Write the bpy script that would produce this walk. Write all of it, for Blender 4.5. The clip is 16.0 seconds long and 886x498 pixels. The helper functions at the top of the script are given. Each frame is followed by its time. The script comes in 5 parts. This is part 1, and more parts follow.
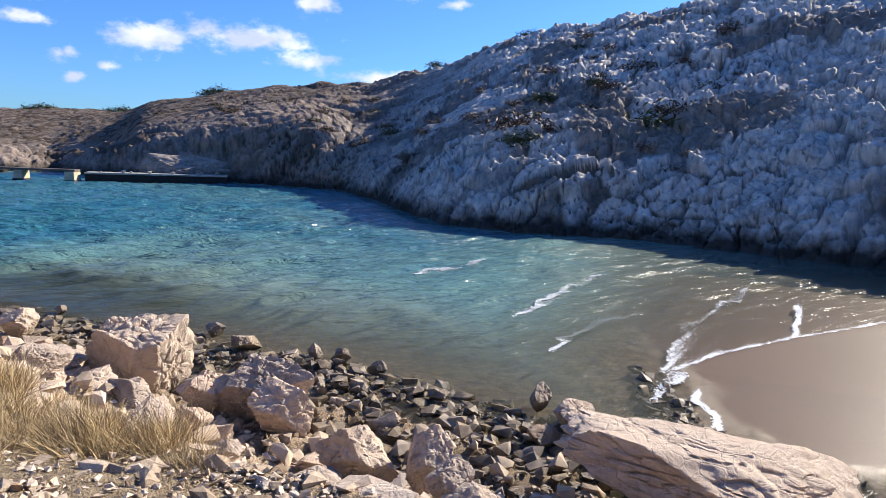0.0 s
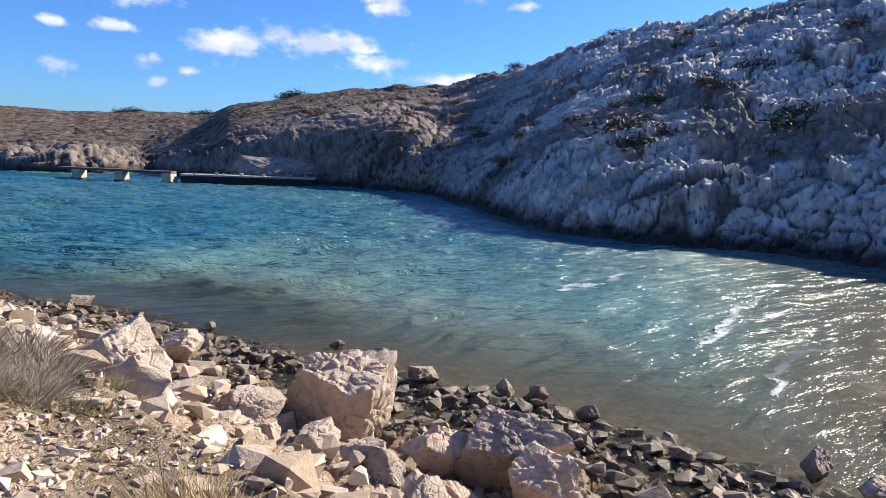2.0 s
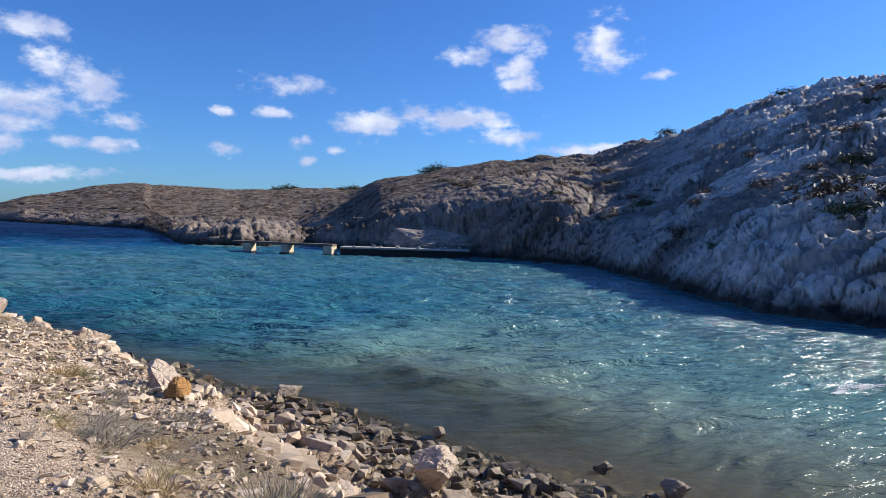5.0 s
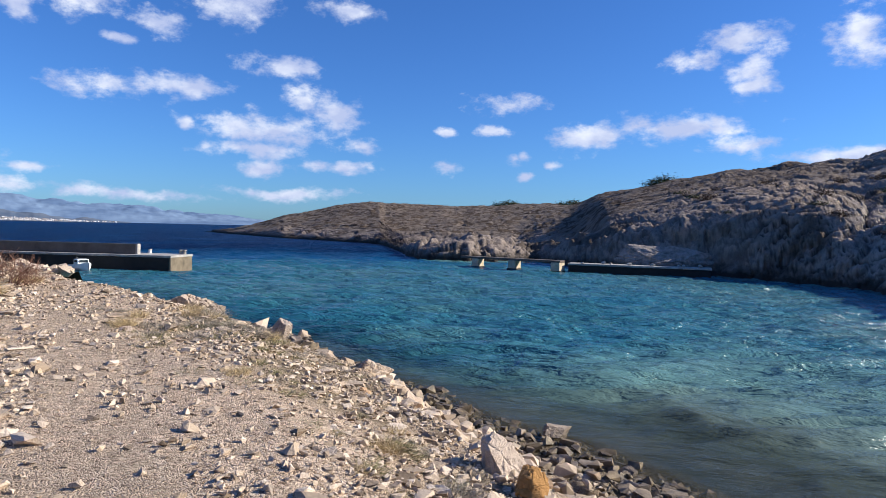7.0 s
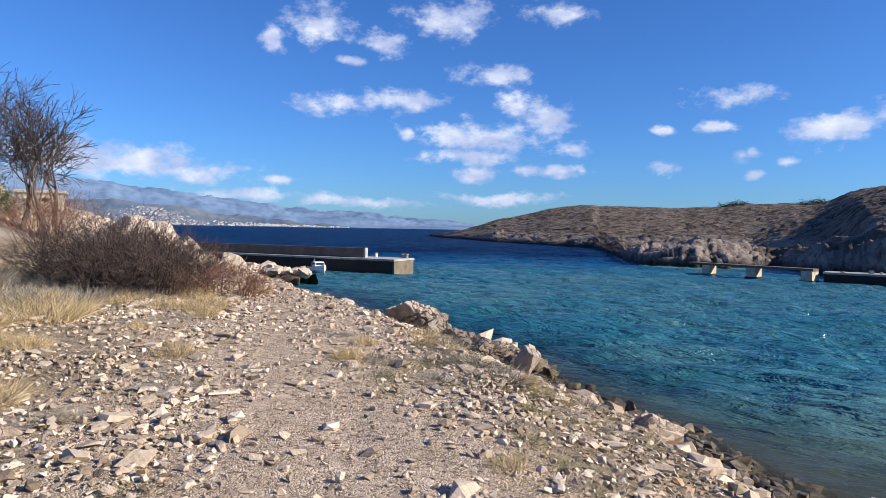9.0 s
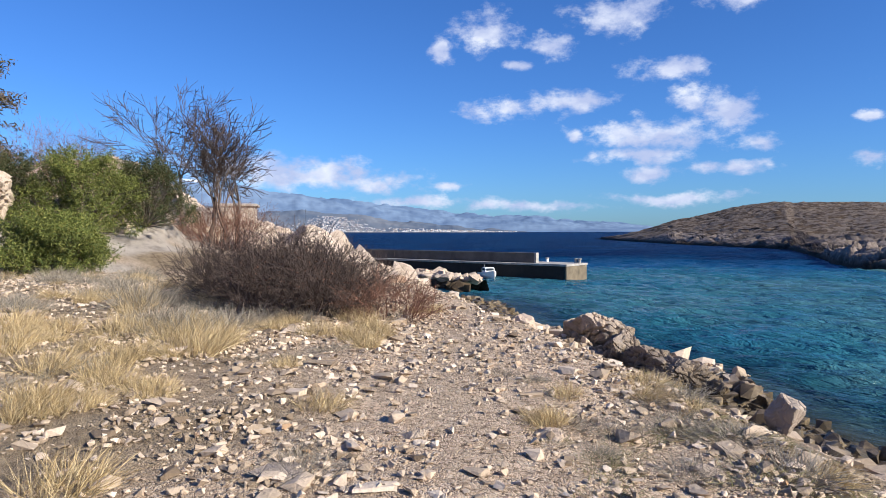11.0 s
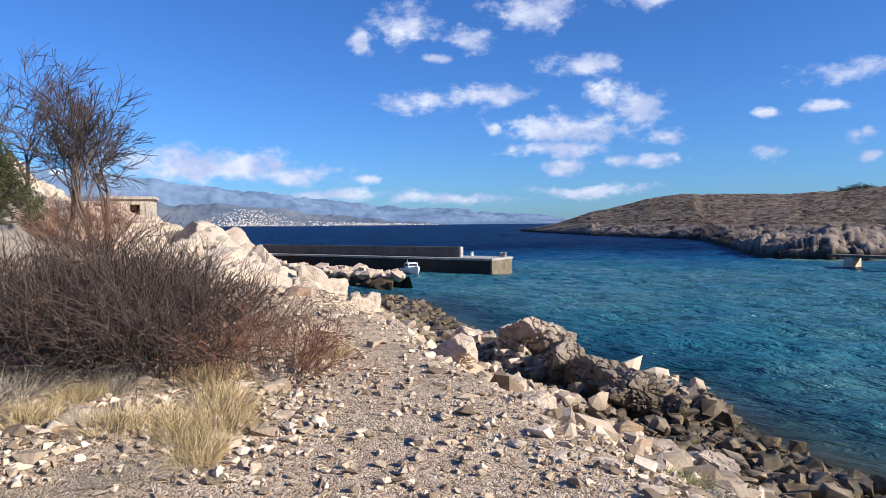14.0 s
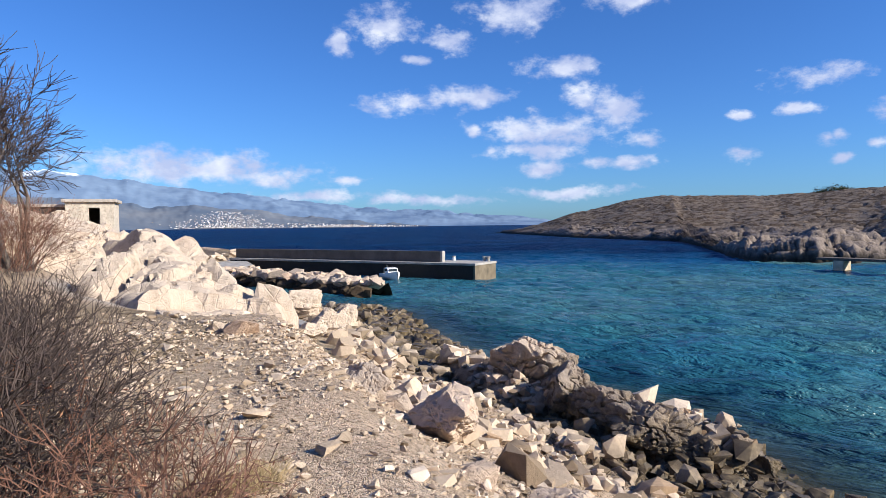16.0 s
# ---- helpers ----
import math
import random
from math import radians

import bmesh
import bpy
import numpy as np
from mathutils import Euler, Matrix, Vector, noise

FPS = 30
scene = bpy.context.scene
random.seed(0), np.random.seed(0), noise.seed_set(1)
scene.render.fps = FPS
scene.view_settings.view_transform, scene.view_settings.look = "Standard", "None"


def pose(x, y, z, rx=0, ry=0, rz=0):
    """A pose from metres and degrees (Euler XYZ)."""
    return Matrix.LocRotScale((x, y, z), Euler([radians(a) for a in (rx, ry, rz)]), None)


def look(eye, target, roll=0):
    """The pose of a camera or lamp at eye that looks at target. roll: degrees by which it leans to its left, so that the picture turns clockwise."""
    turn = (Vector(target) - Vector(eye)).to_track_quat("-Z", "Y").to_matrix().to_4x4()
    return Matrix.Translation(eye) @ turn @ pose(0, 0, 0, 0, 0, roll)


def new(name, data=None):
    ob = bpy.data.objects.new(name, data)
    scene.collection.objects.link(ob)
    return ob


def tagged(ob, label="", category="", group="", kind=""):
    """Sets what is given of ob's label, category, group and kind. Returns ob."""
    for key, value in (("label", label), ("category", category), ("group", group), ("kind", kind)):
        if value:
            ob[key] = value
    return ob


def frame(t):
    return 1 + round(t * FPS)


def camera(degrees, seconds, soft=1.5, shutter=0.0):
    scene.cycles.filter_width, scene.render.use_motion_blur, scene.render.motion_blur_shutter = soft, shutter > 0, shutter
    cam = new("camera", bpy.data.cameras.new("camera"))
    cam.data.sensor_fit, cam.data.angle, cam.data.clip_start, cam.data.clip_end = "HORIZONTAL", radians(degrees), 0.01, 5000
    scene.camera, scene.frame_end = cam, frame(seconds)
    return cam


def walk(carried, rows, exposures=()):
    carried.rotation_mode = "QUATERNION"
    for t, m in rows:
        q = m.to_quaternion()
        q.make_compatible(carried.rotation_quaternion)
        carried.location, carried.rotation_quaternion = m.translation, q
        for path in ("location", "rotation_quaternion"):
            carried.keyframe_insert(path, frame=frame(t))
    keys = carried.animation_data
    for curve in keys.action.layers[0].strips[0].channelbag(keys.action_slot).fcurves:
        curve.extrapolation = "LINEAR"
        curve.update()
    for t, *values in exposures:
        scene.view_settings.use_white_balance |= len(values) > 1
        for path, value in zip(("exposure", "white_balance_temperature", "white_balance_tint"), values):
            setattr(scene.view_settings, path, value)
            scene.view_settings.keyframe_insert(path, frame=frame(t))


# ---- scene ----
cam = camera(68.3, 16.0, soft=0.55)
PATH = [
    (0, (-0.779, 0.079, 5.603), (-0.647, 2.053, 5.314), 2.2),
    (0.5, (-1.574, 0.723, 5.581), (-1.501, 2.701, 5.293), 2.3),
    (1, (-2.418, 1.303, 5.592), (-2.384, 3.281, 5.304), 2.3),
    (1.5, (-3.277, 1.926, 5.561), (-3.314, 3.905, 5.271), 2.5),
    (2, (-4.135, 2.533, 5.594), (-4.198, 4.511, 5.304), 2.4),
    (2.5, (-4.943, 3.139, 5.571), (-5.007, 5.118, 5.284), 2.7),
    (3, (-5.681, 3.643, 5.582), (-5.818, 5.62, 5.31), 2.7),
    (5.5, (-8.368, 5.918, 5.558), (-8.983, 7.82, 5.496), 1.5),
    (6, (-8.982, 6.319, 5.571), (-9.778, 8.153, 5.508), 1.5),
    (6.5, (-9.6, 6.707, 5.593), (-10.545, 8.469, 5.53), 1.4),
    (7, (-10.206, 7.052, 5.61), (-11.279, 8.738, 5.548), 1.3),
    (7.5, (-10.802, 7.442, 5.623), (-12.018, 9.03, 5.56), 1.2),
    (8, (-11.402, 7.802, 5.622), (-12.711, 9.313, 5.559), 1.1),
    (8.5, (-12.026, 8.24, 5.633), (-13.449, 9.643, 5.569), 1.0),
    (9, (-12.663, 8.629, 5.612), (-14.212, 9.893, 5.549), 1.0),
    (9.5, (-13.298, 8.974, 5.617), (-14.942, 10.111, 5.554), 1.0),
    (10, (-13.84, 9.3, 5.602), (-15.565, 10.31, 5.543), 0.5),
    (12.5, (-15.841, 9.941, 5.763), (-17.695, 10.689, 5.706), -0.3),
    (13, (-16.393, 10.342, 5.748), (-18.232, 11.126, 5.69), -0.5),
    (13.5, (-17.051, 10.728, 5.76), (-18.827, 11.644, 5.69), -0.5),
    (14, (-17.776, 11.137, 5.765), (-19.482, 12.177, 5.687), -0.6),
    (14.5, (-18.498, 11.541, 5.807), (-20.184, 12.615, 5.724), -0.4),
    (15, (-19.24, 11.957, 5.883), (-20.916, 13.044, 5.798), -0.5),
    (15.5, (-19.821, 12.324, 5.913), (-21.497, 13.413, 5.834), -0.6),
    (16, (-20.402, 12.6, 5.969), (-22.075, 13.692, 5.895), -0.7),
]
# the picture is brighter while the camera faces the low sun, and cooler once it has turned away
walk(cam, [(t, look(e, p, r)) for t, e, p, r in PATH],
     [(0.0, 1.02, 6250, 11), (2.0, 0.96, 6250, 11), (3.2, 0.86, 6200, 10), (5.5, 0.64, 6000, 10), (16.0, 0.66, 6000, 10)])

# ---- world, sun ----
SUN_YAW, SUN_EL = -54.0, 28.0      # yaw to the left of +y

CLOUDS = [  # yaw, elevation, half width, half height (degrees)
    (61.0, 10.3, 3.0, 1.0), (54.5, 11.0, 3.8, 1.1), (56.4, 15.3, 1.8, 1.0), (46.0, 13.1, 2.8, 0.9),
    (44.8, 10.7, 1.8, 1.4), (41.7, 9.7, 2.1, 1.5), (47.3, 7.9, 5.6, 1.5), (48.7, 6.3, 3.8, 0.8),
    (40.2, 6.7, 1.9, 0.8), (47.8, 4.7, 2.1, 0.6), (41.5, 4.9, 3.6, 0.6), (54.0, 7.9, 0.7, 0.6),
    (27.5, 11.0, 2.9, 0.9), (28.6, 8.7, 1.4, 0.5), (32.1, 5.3, 1.3, 0.6), (25.6, 6.4, 0.9, 0.7),
    (25.3, 4.7, 0.9, 0.4), (20.0, 7.8, 3.1, 1.2), (13.0, 8.5, 4.8, 1.0), (8.3, 7.1, 2.7, 0.7),
    (0.9, 6.1, 4.6, 0.7), (8.1, 15.0, 3.0, 1.1), (11.6, 13.8, 2.0, 0.8), (7.7, 12.5, 2.0, 1.5),
    (0.2, 14.8, 2.0, 2.0), (58.9, 2.2, 7.0, 0.5), (46.3, 2.7, 6.0, 0.5), (61.7, 16.7, 2.6, 1.6),
    (56.1, 15.4, 1.6, 0.8), (51.0, 17.5, 3.6, 1.4), (41.1, 18.0, 2.2, 0.8), (65.4, 15.2, 1.1, 0.9),
    (78.5, 5.0, 8.5, 1.3), (72.0, 4.3, 5.0, 0.9), (64.8, 4.0, 1.6, 0.4), (68.0, 2.4, 6.0, 0.55), (8.1, 11.7, 1.4, 0.7), (-3.8, 12.2, 1.2, 0.4),
    (29.0, 8.6, 1.2, 0.5), (26.3, 6.2, 1.1, 0.7), (23.0, 5.6, 0.7, 0.4), (32.4, 8.4, 0.9, 0.4),
    (59.5, 13.9, 1.2, 0.4), (150.0, 20.0, 9.0, 3.0),
]


def make_world():
    world = bpy.data.worlds.new("sky")
    scene.world = world
    world.use_nodes = True
    nt = world.node_tree
    nt.nodes.clear()
    N, L = nt.nodes.new, nt.links.new

    def math(op, a, b=None, c=None, clamp=False):
        n = N("ShaderNodeMath")
        n.operation, n.use_clamp = op, clamp
        for i, v in enumerate((a, b, c)):
            if v is None:
                continue
            if isinstance(v, (int, float)):
                n.inputs[i].default_value = v
            else:
                L(v, n.inputs[i])
        return n.outputs[0]

    sky = N("ShaderNodeTexSky")
    sky.sky_type, sky.sun_disc = "NISHITA", False
    sky.sun_elevation, sky.sun_rotation = radians(SUN_EL), radians(-SUN_YAW)
    sky.air_density, sky.dust_density, sky.ozone_density, sky.altitude = 1.0, 0.35, 1.2, 50
    co = N("ShaderNodeTexCoord")
    sep = N("ShaderNodeSeparateXYZ")
    L(co.outputs["Generated"], sep.inputs[0])
    yaw = math("MULTIPLY", math("ARCTAN2", math("MULTIPLY", sep.outputs[0], -1.0), sep.outputs[1]), 57.2958)
    el = math("MULTIPLY", math("ARCSINE", sep.outputs[2]), 57.2958)
    wide = N("ShaderNodeTexNoise")
    wide.inputs["Scale"].default_value, wide.inputs["Detail"].default_value = 9.0, 3
    L(co.outputs["Generated"], wide.inputs["Vector"])
    puff = N("ShaderNodeTexNoise")
    puff.inputs["Scale"].default_value, puff.inputs["Detail"].default_value, puff.inputs["Roughness"].default_value = 26.0, 7, 0.62
    stretch = N("ShaderNodeMapping")
    stretch.inputs["Scale"].default_value = (1, 1, 1.7)
    L(co.outputs["Generated"], stretch.inputs[0])
    L(stretch.outputs[0], puff.inputs["Vector"])
    at = N("ShaderNodeCombineXYZ")
    L(yaw, at.inputs[0])
    L(el, at.inputs[1])
    warp = N("ShaderNodeVectorMath")
    warp.operation = "MULTIPLY_ADD"
    L(wide.outputs["Color"], warp.inputs[0])
    warp.inputs[1].default_value, warp.inputs[2].default_value = (3.0, 1.4, 0), (-1.5, -0.7, 0)
    spot = N("ShaderNodeVectorMath")
    L(at.outputs[0], spot.inputs[0])
    L(warp.outputs[0], spot.inputs[1])
    best = None
    for cx, cy, w, h in CLOUDS:
        n = N("ShaderNodeVectorMath")
        n.operation = "MULTIPLY_ADD"
        L(spot.outputs[0], n.inputs[0])
        n.inputs[1].default_value, n.inputs[2].default_value = (1 / w, 1 / h, 0), (-cx / w, -cy / h, 0)
        ln = N("ShaderNodeVectorMath")
        ln.operation = "LENGTH"
        L(n.outputs[0], ln.inputs[0])
        best = ln.outputs["Value"] if best is None else math("MINIMUM", best, ln.outputs["Value"])
    dense = math("ADD", math("SUBTRACT", 1.12, best), math("MULTIPLY", math("SUBTRACT", puff.outputs["Fac"], 0.5), 3.2))
    mask = N("ShaderNodeMapRange")
    mask.interpolation_type = "SMOOTHSTEP"
    mask.inputs[1].default_value, mask.inputs[2].default_value, mask.inputs[4].default_value = -0.15, 1.05, 0.94
    L(dense, mask.inputs[0])
    body = N("ShaderNodeTexNoise")
    body.inputs["Scale"].default_value, body.inputs["Detail"].default_value = 17.0, 5
    L(stretch.outputs[0], body.inputs["Vector"])
    grey = N("ShaderNodeMapRange")
    grey.inputs[1].default_value, grey.inputs[2].default_value = 0.42, 0.68
    L(body.outputs["Fac"], grey.inputs[0])
    white = N("ShaderNodeMix")
    white.data_type = "RGBA"
    white.inputs[6].default_value, white.inputs[7].default_value = (5.4, 5.9, 7.9, 1), (9.6, 9.6, 9.9, 1)
    L(grey.outputs[0], white.inputs[0])
    tint = N("ShaderNodeMix")
    tint.data_type, tint.blend_type = "RGBA", "MULTIPLY"
    tint.inputs[0].default_value, tint.inputs[7].default_value = 1.0, SKY_TINT
    L(sky.outputs[0], tint.inputs[6])
    both = N("ShaderNodeMix")
    both.data_type = "RGBA"
    L(mask.outputs[0], both.inputs[0])
    L(tint.outputs[2], both.inputs[6])
    L(white.outputs[2], both.inputs[7])
    back = N("ShaderNodeBackground")
    back.inputs[1].default_value = SKY_STRENGTH
    L(both.outputs[2], back.inputs[0])
    out = N("ShaderNodeOutputWorld")
    L(back.outputs[0], out.inputs[0])


SKY_TINT, SKY_STRENGTH = (0.41, 0.755, 1.36, 1), 0.066
make_world()
sun_data = bpy.data.lights.new("sun", "SUN")
sun_data.energy, sun_data.angle, sun_data.color = 5.0, radians(0.55), (1.0, 0.89, 0.72)
sun = new("sun", sun_data)
_sv = Vector((-math.sin(radians(SUN_YAW)) * math.cos(radians(SUN_EL)), math.cos(radians(SUN_YAW)) * math.cos(radians(SUN_EL)), math.sin(radians(SUN_EL))))
sun.matrix_world = look(_sv * 300, (0, 0, 0))

# ---- noise on arrays ----


def lattice(ix, iy, seed):
    n = (ix.astype(np.int64) * 374761393 + iy.astype(np.int64) * 668265263 + seed * 1274126177) & 0xFFFFFFFF
    n = ((n ^ (n >> 13)) * 1274126177) & 0xFFFFFFFF
    n = ((n ^ (n >> 16)) * 2246822519) & 0xFFFFFFFF
    return ((n ^ (n >> 15)) & 0xFFFFFF) / float(0x1000000)


def value_noise(x, y, seed=0):
    ix, iy = np.floor(x), np.floor(y)
    fx, fy = x - ix, y - iy
    fx, fy = fx * fx * fx * (fx * (fx * 6 - 15) + 10), fy * fy * fy * (fy * (fy * 6 - 15) + 10)
    a, b = lattice(ix, iy, seed), lattice(ix + 1, iy, seed)
    c, d = lattice(ix, iy + 1, seed), lattice(ix + 1, iy + 1, seed)
    return (a + (b - a) * fx) * (1 - fy) + (c + (d - c) * fx) * fy


def fbm(x, y, octaves=4, seed=0, gain=0.5):
    """Fractal noise about zero, roughly within one."""
    total, amp, norm = 0.0, 1.0, 0.0
    for o in range(octaves):
        total = total + amp * (value_noise(x, y, seed + o * 17) * 2 - 1)
        norm += amp
        x, y, amp = x * 2.03 + 11.3, y * 2.03 + 5.7, amp * gain
    return total / norm


def cells(x, y, seed=0):
    """Worley cells: gap to the border, random value, and way from the cell's point."""
    ix, iy = np.floor(x), np.floor(y)
    f1, f2 = np.full(x.shape, 9.0), np.full(x.shape, 9.0)
    cid, dx, dy = np.zeros(x.shape), np.zeros(x.shape), np.zeros(x.shape)
    for ox in (-1, 0, 1):
        for oy in (-1, 0, 1):
            cx, cy = ix + ox, iy + oy
            px, py = cx + 0.1 + 0.8 * lattice(cx, cy, seed), cy + 0.1 + 0.8 * lattice(cx, cy, seed + 7)
            d = np.hypot(x - px, y - py)
            near = d < f1
            f2 = np.where(near, f1, np.minimum(f2, d))
            cid = np.where(near, lattice(cx, cy, seed + 13), cid)
            dx, dy, f1 = np.where(near, x - px, dx), np.where(near, y - py, dy), np.where(near, d, f1)
    return f2 - f1, cid, dx, dy


def smooth(a, b, v):
    t = np.clip((v - a) / (b - a), 0, 1)
    return t * t * (3 - 2 * t)


def blocks(x, y, size, seed, tilt=0.8, crack=0.22, turn=0.5, flat=1.7):
    """Relief of fissured rock: tilted blocks parted by clefts, about -1 to 1."""
    wx = x + size * 0.5 * fbm(x / size * 0.7, y / size * 0.7, 3, seed + 3)
    wy = y + size * 0.5 * fbm(x / size * 0.7 + 40, y / size * 0.7 + 9, 3, seed + 4)
    u = (wx * math.cos(turn) + wy * math.sin(turn)) / (size * flat)
    v = (-wx * math.sin(turn) + wy * math.cos(turn)) / size
    gap, cid, dx, dy = cells(u, v, seed)
    r2 = (cid * 7.31) % 1.0
    r3 = (cid * 13.7) % 1.0
    body = (cid - 0.5) * 1.1 + tilt * ((r2 - 0.5) * 2 * dx + (r3 - 0.35) * 2 * dy)
    edge = smooth(0, crack, gap)
    return body * edge - (1 - edge) * 0.9


# ---- mesh and material helpers ----


def mesh_from(name, verts, faces, material=None, shade=False):
    me = bpy.data.meshes.new(name)
    verts, faces = np.asarray(verts, dtype=np.float32), np.asarray(faces, dtype=np.int32)
    k = faces.shape[1]
    me.vertices.add(len(verts))
    me.vertices.foreach_set("co", verts.ravel())
    me.loops.add(faces.size)
    me.loops.foreach_set("vertex_index", faces.ravel())
    me.polygons.add(len(faces))
    me.polygons.foreach_set("loop_start", np.arange(0, faces.size, k, dtype=np.int32))
    me.polygons.foreach_set("use_smooth", np.full(len(faces), shade))
    me.update(calc_edges=True)
    if material:
        me.materials.append(material)
    return me


def attribute(me, name, values):
    a = me.attributes.new(name, "FLOAT", "POINT")
    a.data.foreach_set("value", np.asarray(values, dtype=np.float32))


def grid_faces(nx, ny):
    i = (np.arange(nx - 1)[:, None] * ny + np.arange(ny - 1)[None, :]).ravel()
    return np.stack([i, i + ny, i + ny + 1, i + 1], 1)


def part(name, bm, material, parent, label=""):
    """Links a bmesh, or a mesh, as one mesh object under a thing."""
    me = bm
    if isinstance(bm, bmesh.types.BMesh):
        me = bpy.data.meshes.new(name)
        bm.to_mesh(me)
        bm.free()
    if material and not me.materials:
        me.materials.append(material)
    ob = new(name, me)
    ob.parent = parent
    if label:
        tagged(ob, label)
    return ob


def box(bm, lo, hi, bevel=0.0):
    m = Matrix.Translation([(a + b) / 2 for a, b in zip(lo, hi)]) @ Matrix.Diagonal([b - a for a, b in zip(lo, hi)] + [1])
    vs = bmesh.ops.create_cube(bm, size=1, matrix=m)["verts"]
    if bevel:
        es = list({e for v in vs for e in v.link_edges})
        bmesh.ops.bevel(bm, geom=es, offset=bevel, segments=2, affect="EDGES", profile=0.6)
    return bm


class Nodes:
    """A material's node tree with short ways to fill it."""

    def __init__(self, name):
        self.mat = bpy.data.materials.new(name)
        self.mat.use_nodes = True
        self.nt = self.mat.node_tree
        self.bsdf = self.nt.nodes["Principled BSDF"]
        self.pos = self.nt.nodes.new("ShaderNodeNewGeometry").outputs["Position"]

    def node(self, kind, **inputs):
        n = self.nt.nodes.new(kind)
        for k, v in inputs.items():
            s = n.inputs[k.replace("_", " ")]
            if isinstance(v, bpy.types.NodeSocket):
                self.nt.links.new(v, s)
            else:
                s.default_value = v
        return n

    def link(self, a, b):
        self.nt.links.new(a, b)

    def noise(self, scale, detail=5, rough=0.6, vector=None, distort=0.0):
        return self.node("ShaderNodeTexNoise", Vector=vector or self.pos, Scale=scale, Detail=detail, Roughness=rough, Distortion=distort).outputs["Fac"]

    def ramp(self, fac, *stops):
        n = self.node("ShaderNodeValToRGB", Fac=fac)
        el = n.color_ramp.elements
        while len(el) < len(stops):
            el.new(0.5)
        for e, (p, c) in zip(el, stops):
            e.position, e.color = p, (*c, 1) if isinstance(c, tuple) else (c, c, c, 1)
        return n.outputs["Color"]

    def mix(self, fac, a, b, blend="MIX"):
        n = self.nt.nodes.new("ShaderNodeMix")
        n.data_type, n.blend_type = "RGBA", blend
        for i, v in ((0, fac), (6, a), (7, b)):
            if isinstance(v, bpy.types.NodeSocket):
                self.link(v, n.inputs[i])
            else:
                n.inputs[i].default_value = (*v, 1) if isinstance(v, tuple) else v
        return n.outputs[2]

    def math(self, op, a, b=0.0, clamp=False):
        n = self.nt.nodes.new("ShaderNodeMath")
        n.operation, n.use_clamp = op, clamp
        for i, v in enumerate((a, b)):
            if isinstance(v, bpy.types.NodeSocket):
                self.link(v, n.inputs[i])
            else:
                n.inputs[i].default_value = v
        return n.outputs[0]

    def height(self):
        return self.node("ShaderNodeSeparateXYZ", Vector=self.pos).outputs["Z"]

    def bump(self, h, strength, dist, under=None):
        n = self.node("ShaderNodeBump", Height=h, Strength=strength, Distance=dist)
        if under:
            self.link(under, n.inputs["Normal"])
        return n.outputs[0]

    def done(self, color, rough=0.9, normal=None, **more):
        b = self.bsdf
        for s, v in (("Base Color", color), ("Roughness", rough), ("Normal", normal)):
            if v is None:
                continue
            if isinstance(v, bpy.types.NodeSocket):
                self.link(v, b.inputs[s])
            else:
                b.inputs[s].default_value = (*v, 1) if isinstance(v, tuple) else v
        for k, v in more.items():
            s = b.inputs[k.replace("_", " ")]
            if isinstance(v, bpy.types.NodeSocket):
                self.link(v, s)
            else:
                s.default_value = v
        return self.mat

    def own(self):
        """A random number for each object."""
        return self.node("ShaderNodeObjectInfo").outputs["Random"]

    def island(self):
        return self.node("ShaderNodeNewGeometry").outputs["Random Per Island"]


def plain(name, color, rough=0.7, vary=0.25, scale=6.0, bump=0.0, **more):
    k = Nodes(name)
    n = k.noise(scale, 6)
    dark = tuple(c * (1 - vary) for c in color)
    lite = tuple(min(1, c * (1 + vary)) for c in color)
    col = k.ramp(n, (0.3, dark), (0.7, lite))
    return k.done(col, rough, k.bump(k.noise(scale * 6, 4), bump, 0.02) if bump else None, **more)


# ---- materials ----
TIDE_LOW, TIDE_HIGH = 0.02, 0.68


def tide_stain(k, col, strength=0.92, low=TIDE_LOW, high=TIDE_HIGH):
    """Dark weed and lichen on stones that the sea wets."""
    z = k.math("ADD", k.height(), k.math("MULTIPLY", k.math("SUBTRACT", k.noise(1.3, 4), 0.5), 1.0))
    west = k.node("ShaderNodeMapRange", Value=k.node("ShaderNodeSeparateXYZ", Vector=k.pos).outputs["X"], From_Min=-25.0, From_Max=-17.0, To_Min=0.45, To_Max=0.0).outputs[0]
    z = k.math("SUBTRACT", z, west)
    wet = k.node("ShaderNodeMapRange", Value=z, From_Min=low, From_Max=high, To_Min=strength, To_Max=0.0).outputs[0]
    weed = k.ramp(k.noise(3.0, 5), (0.35, (0.016, 0.012, 0.007)), (0.5, (0.075, 0.054, 0.027)), (0.68, (0.25, 0.185, 0.095)))
    return k.mix(wet, col, weed), wet


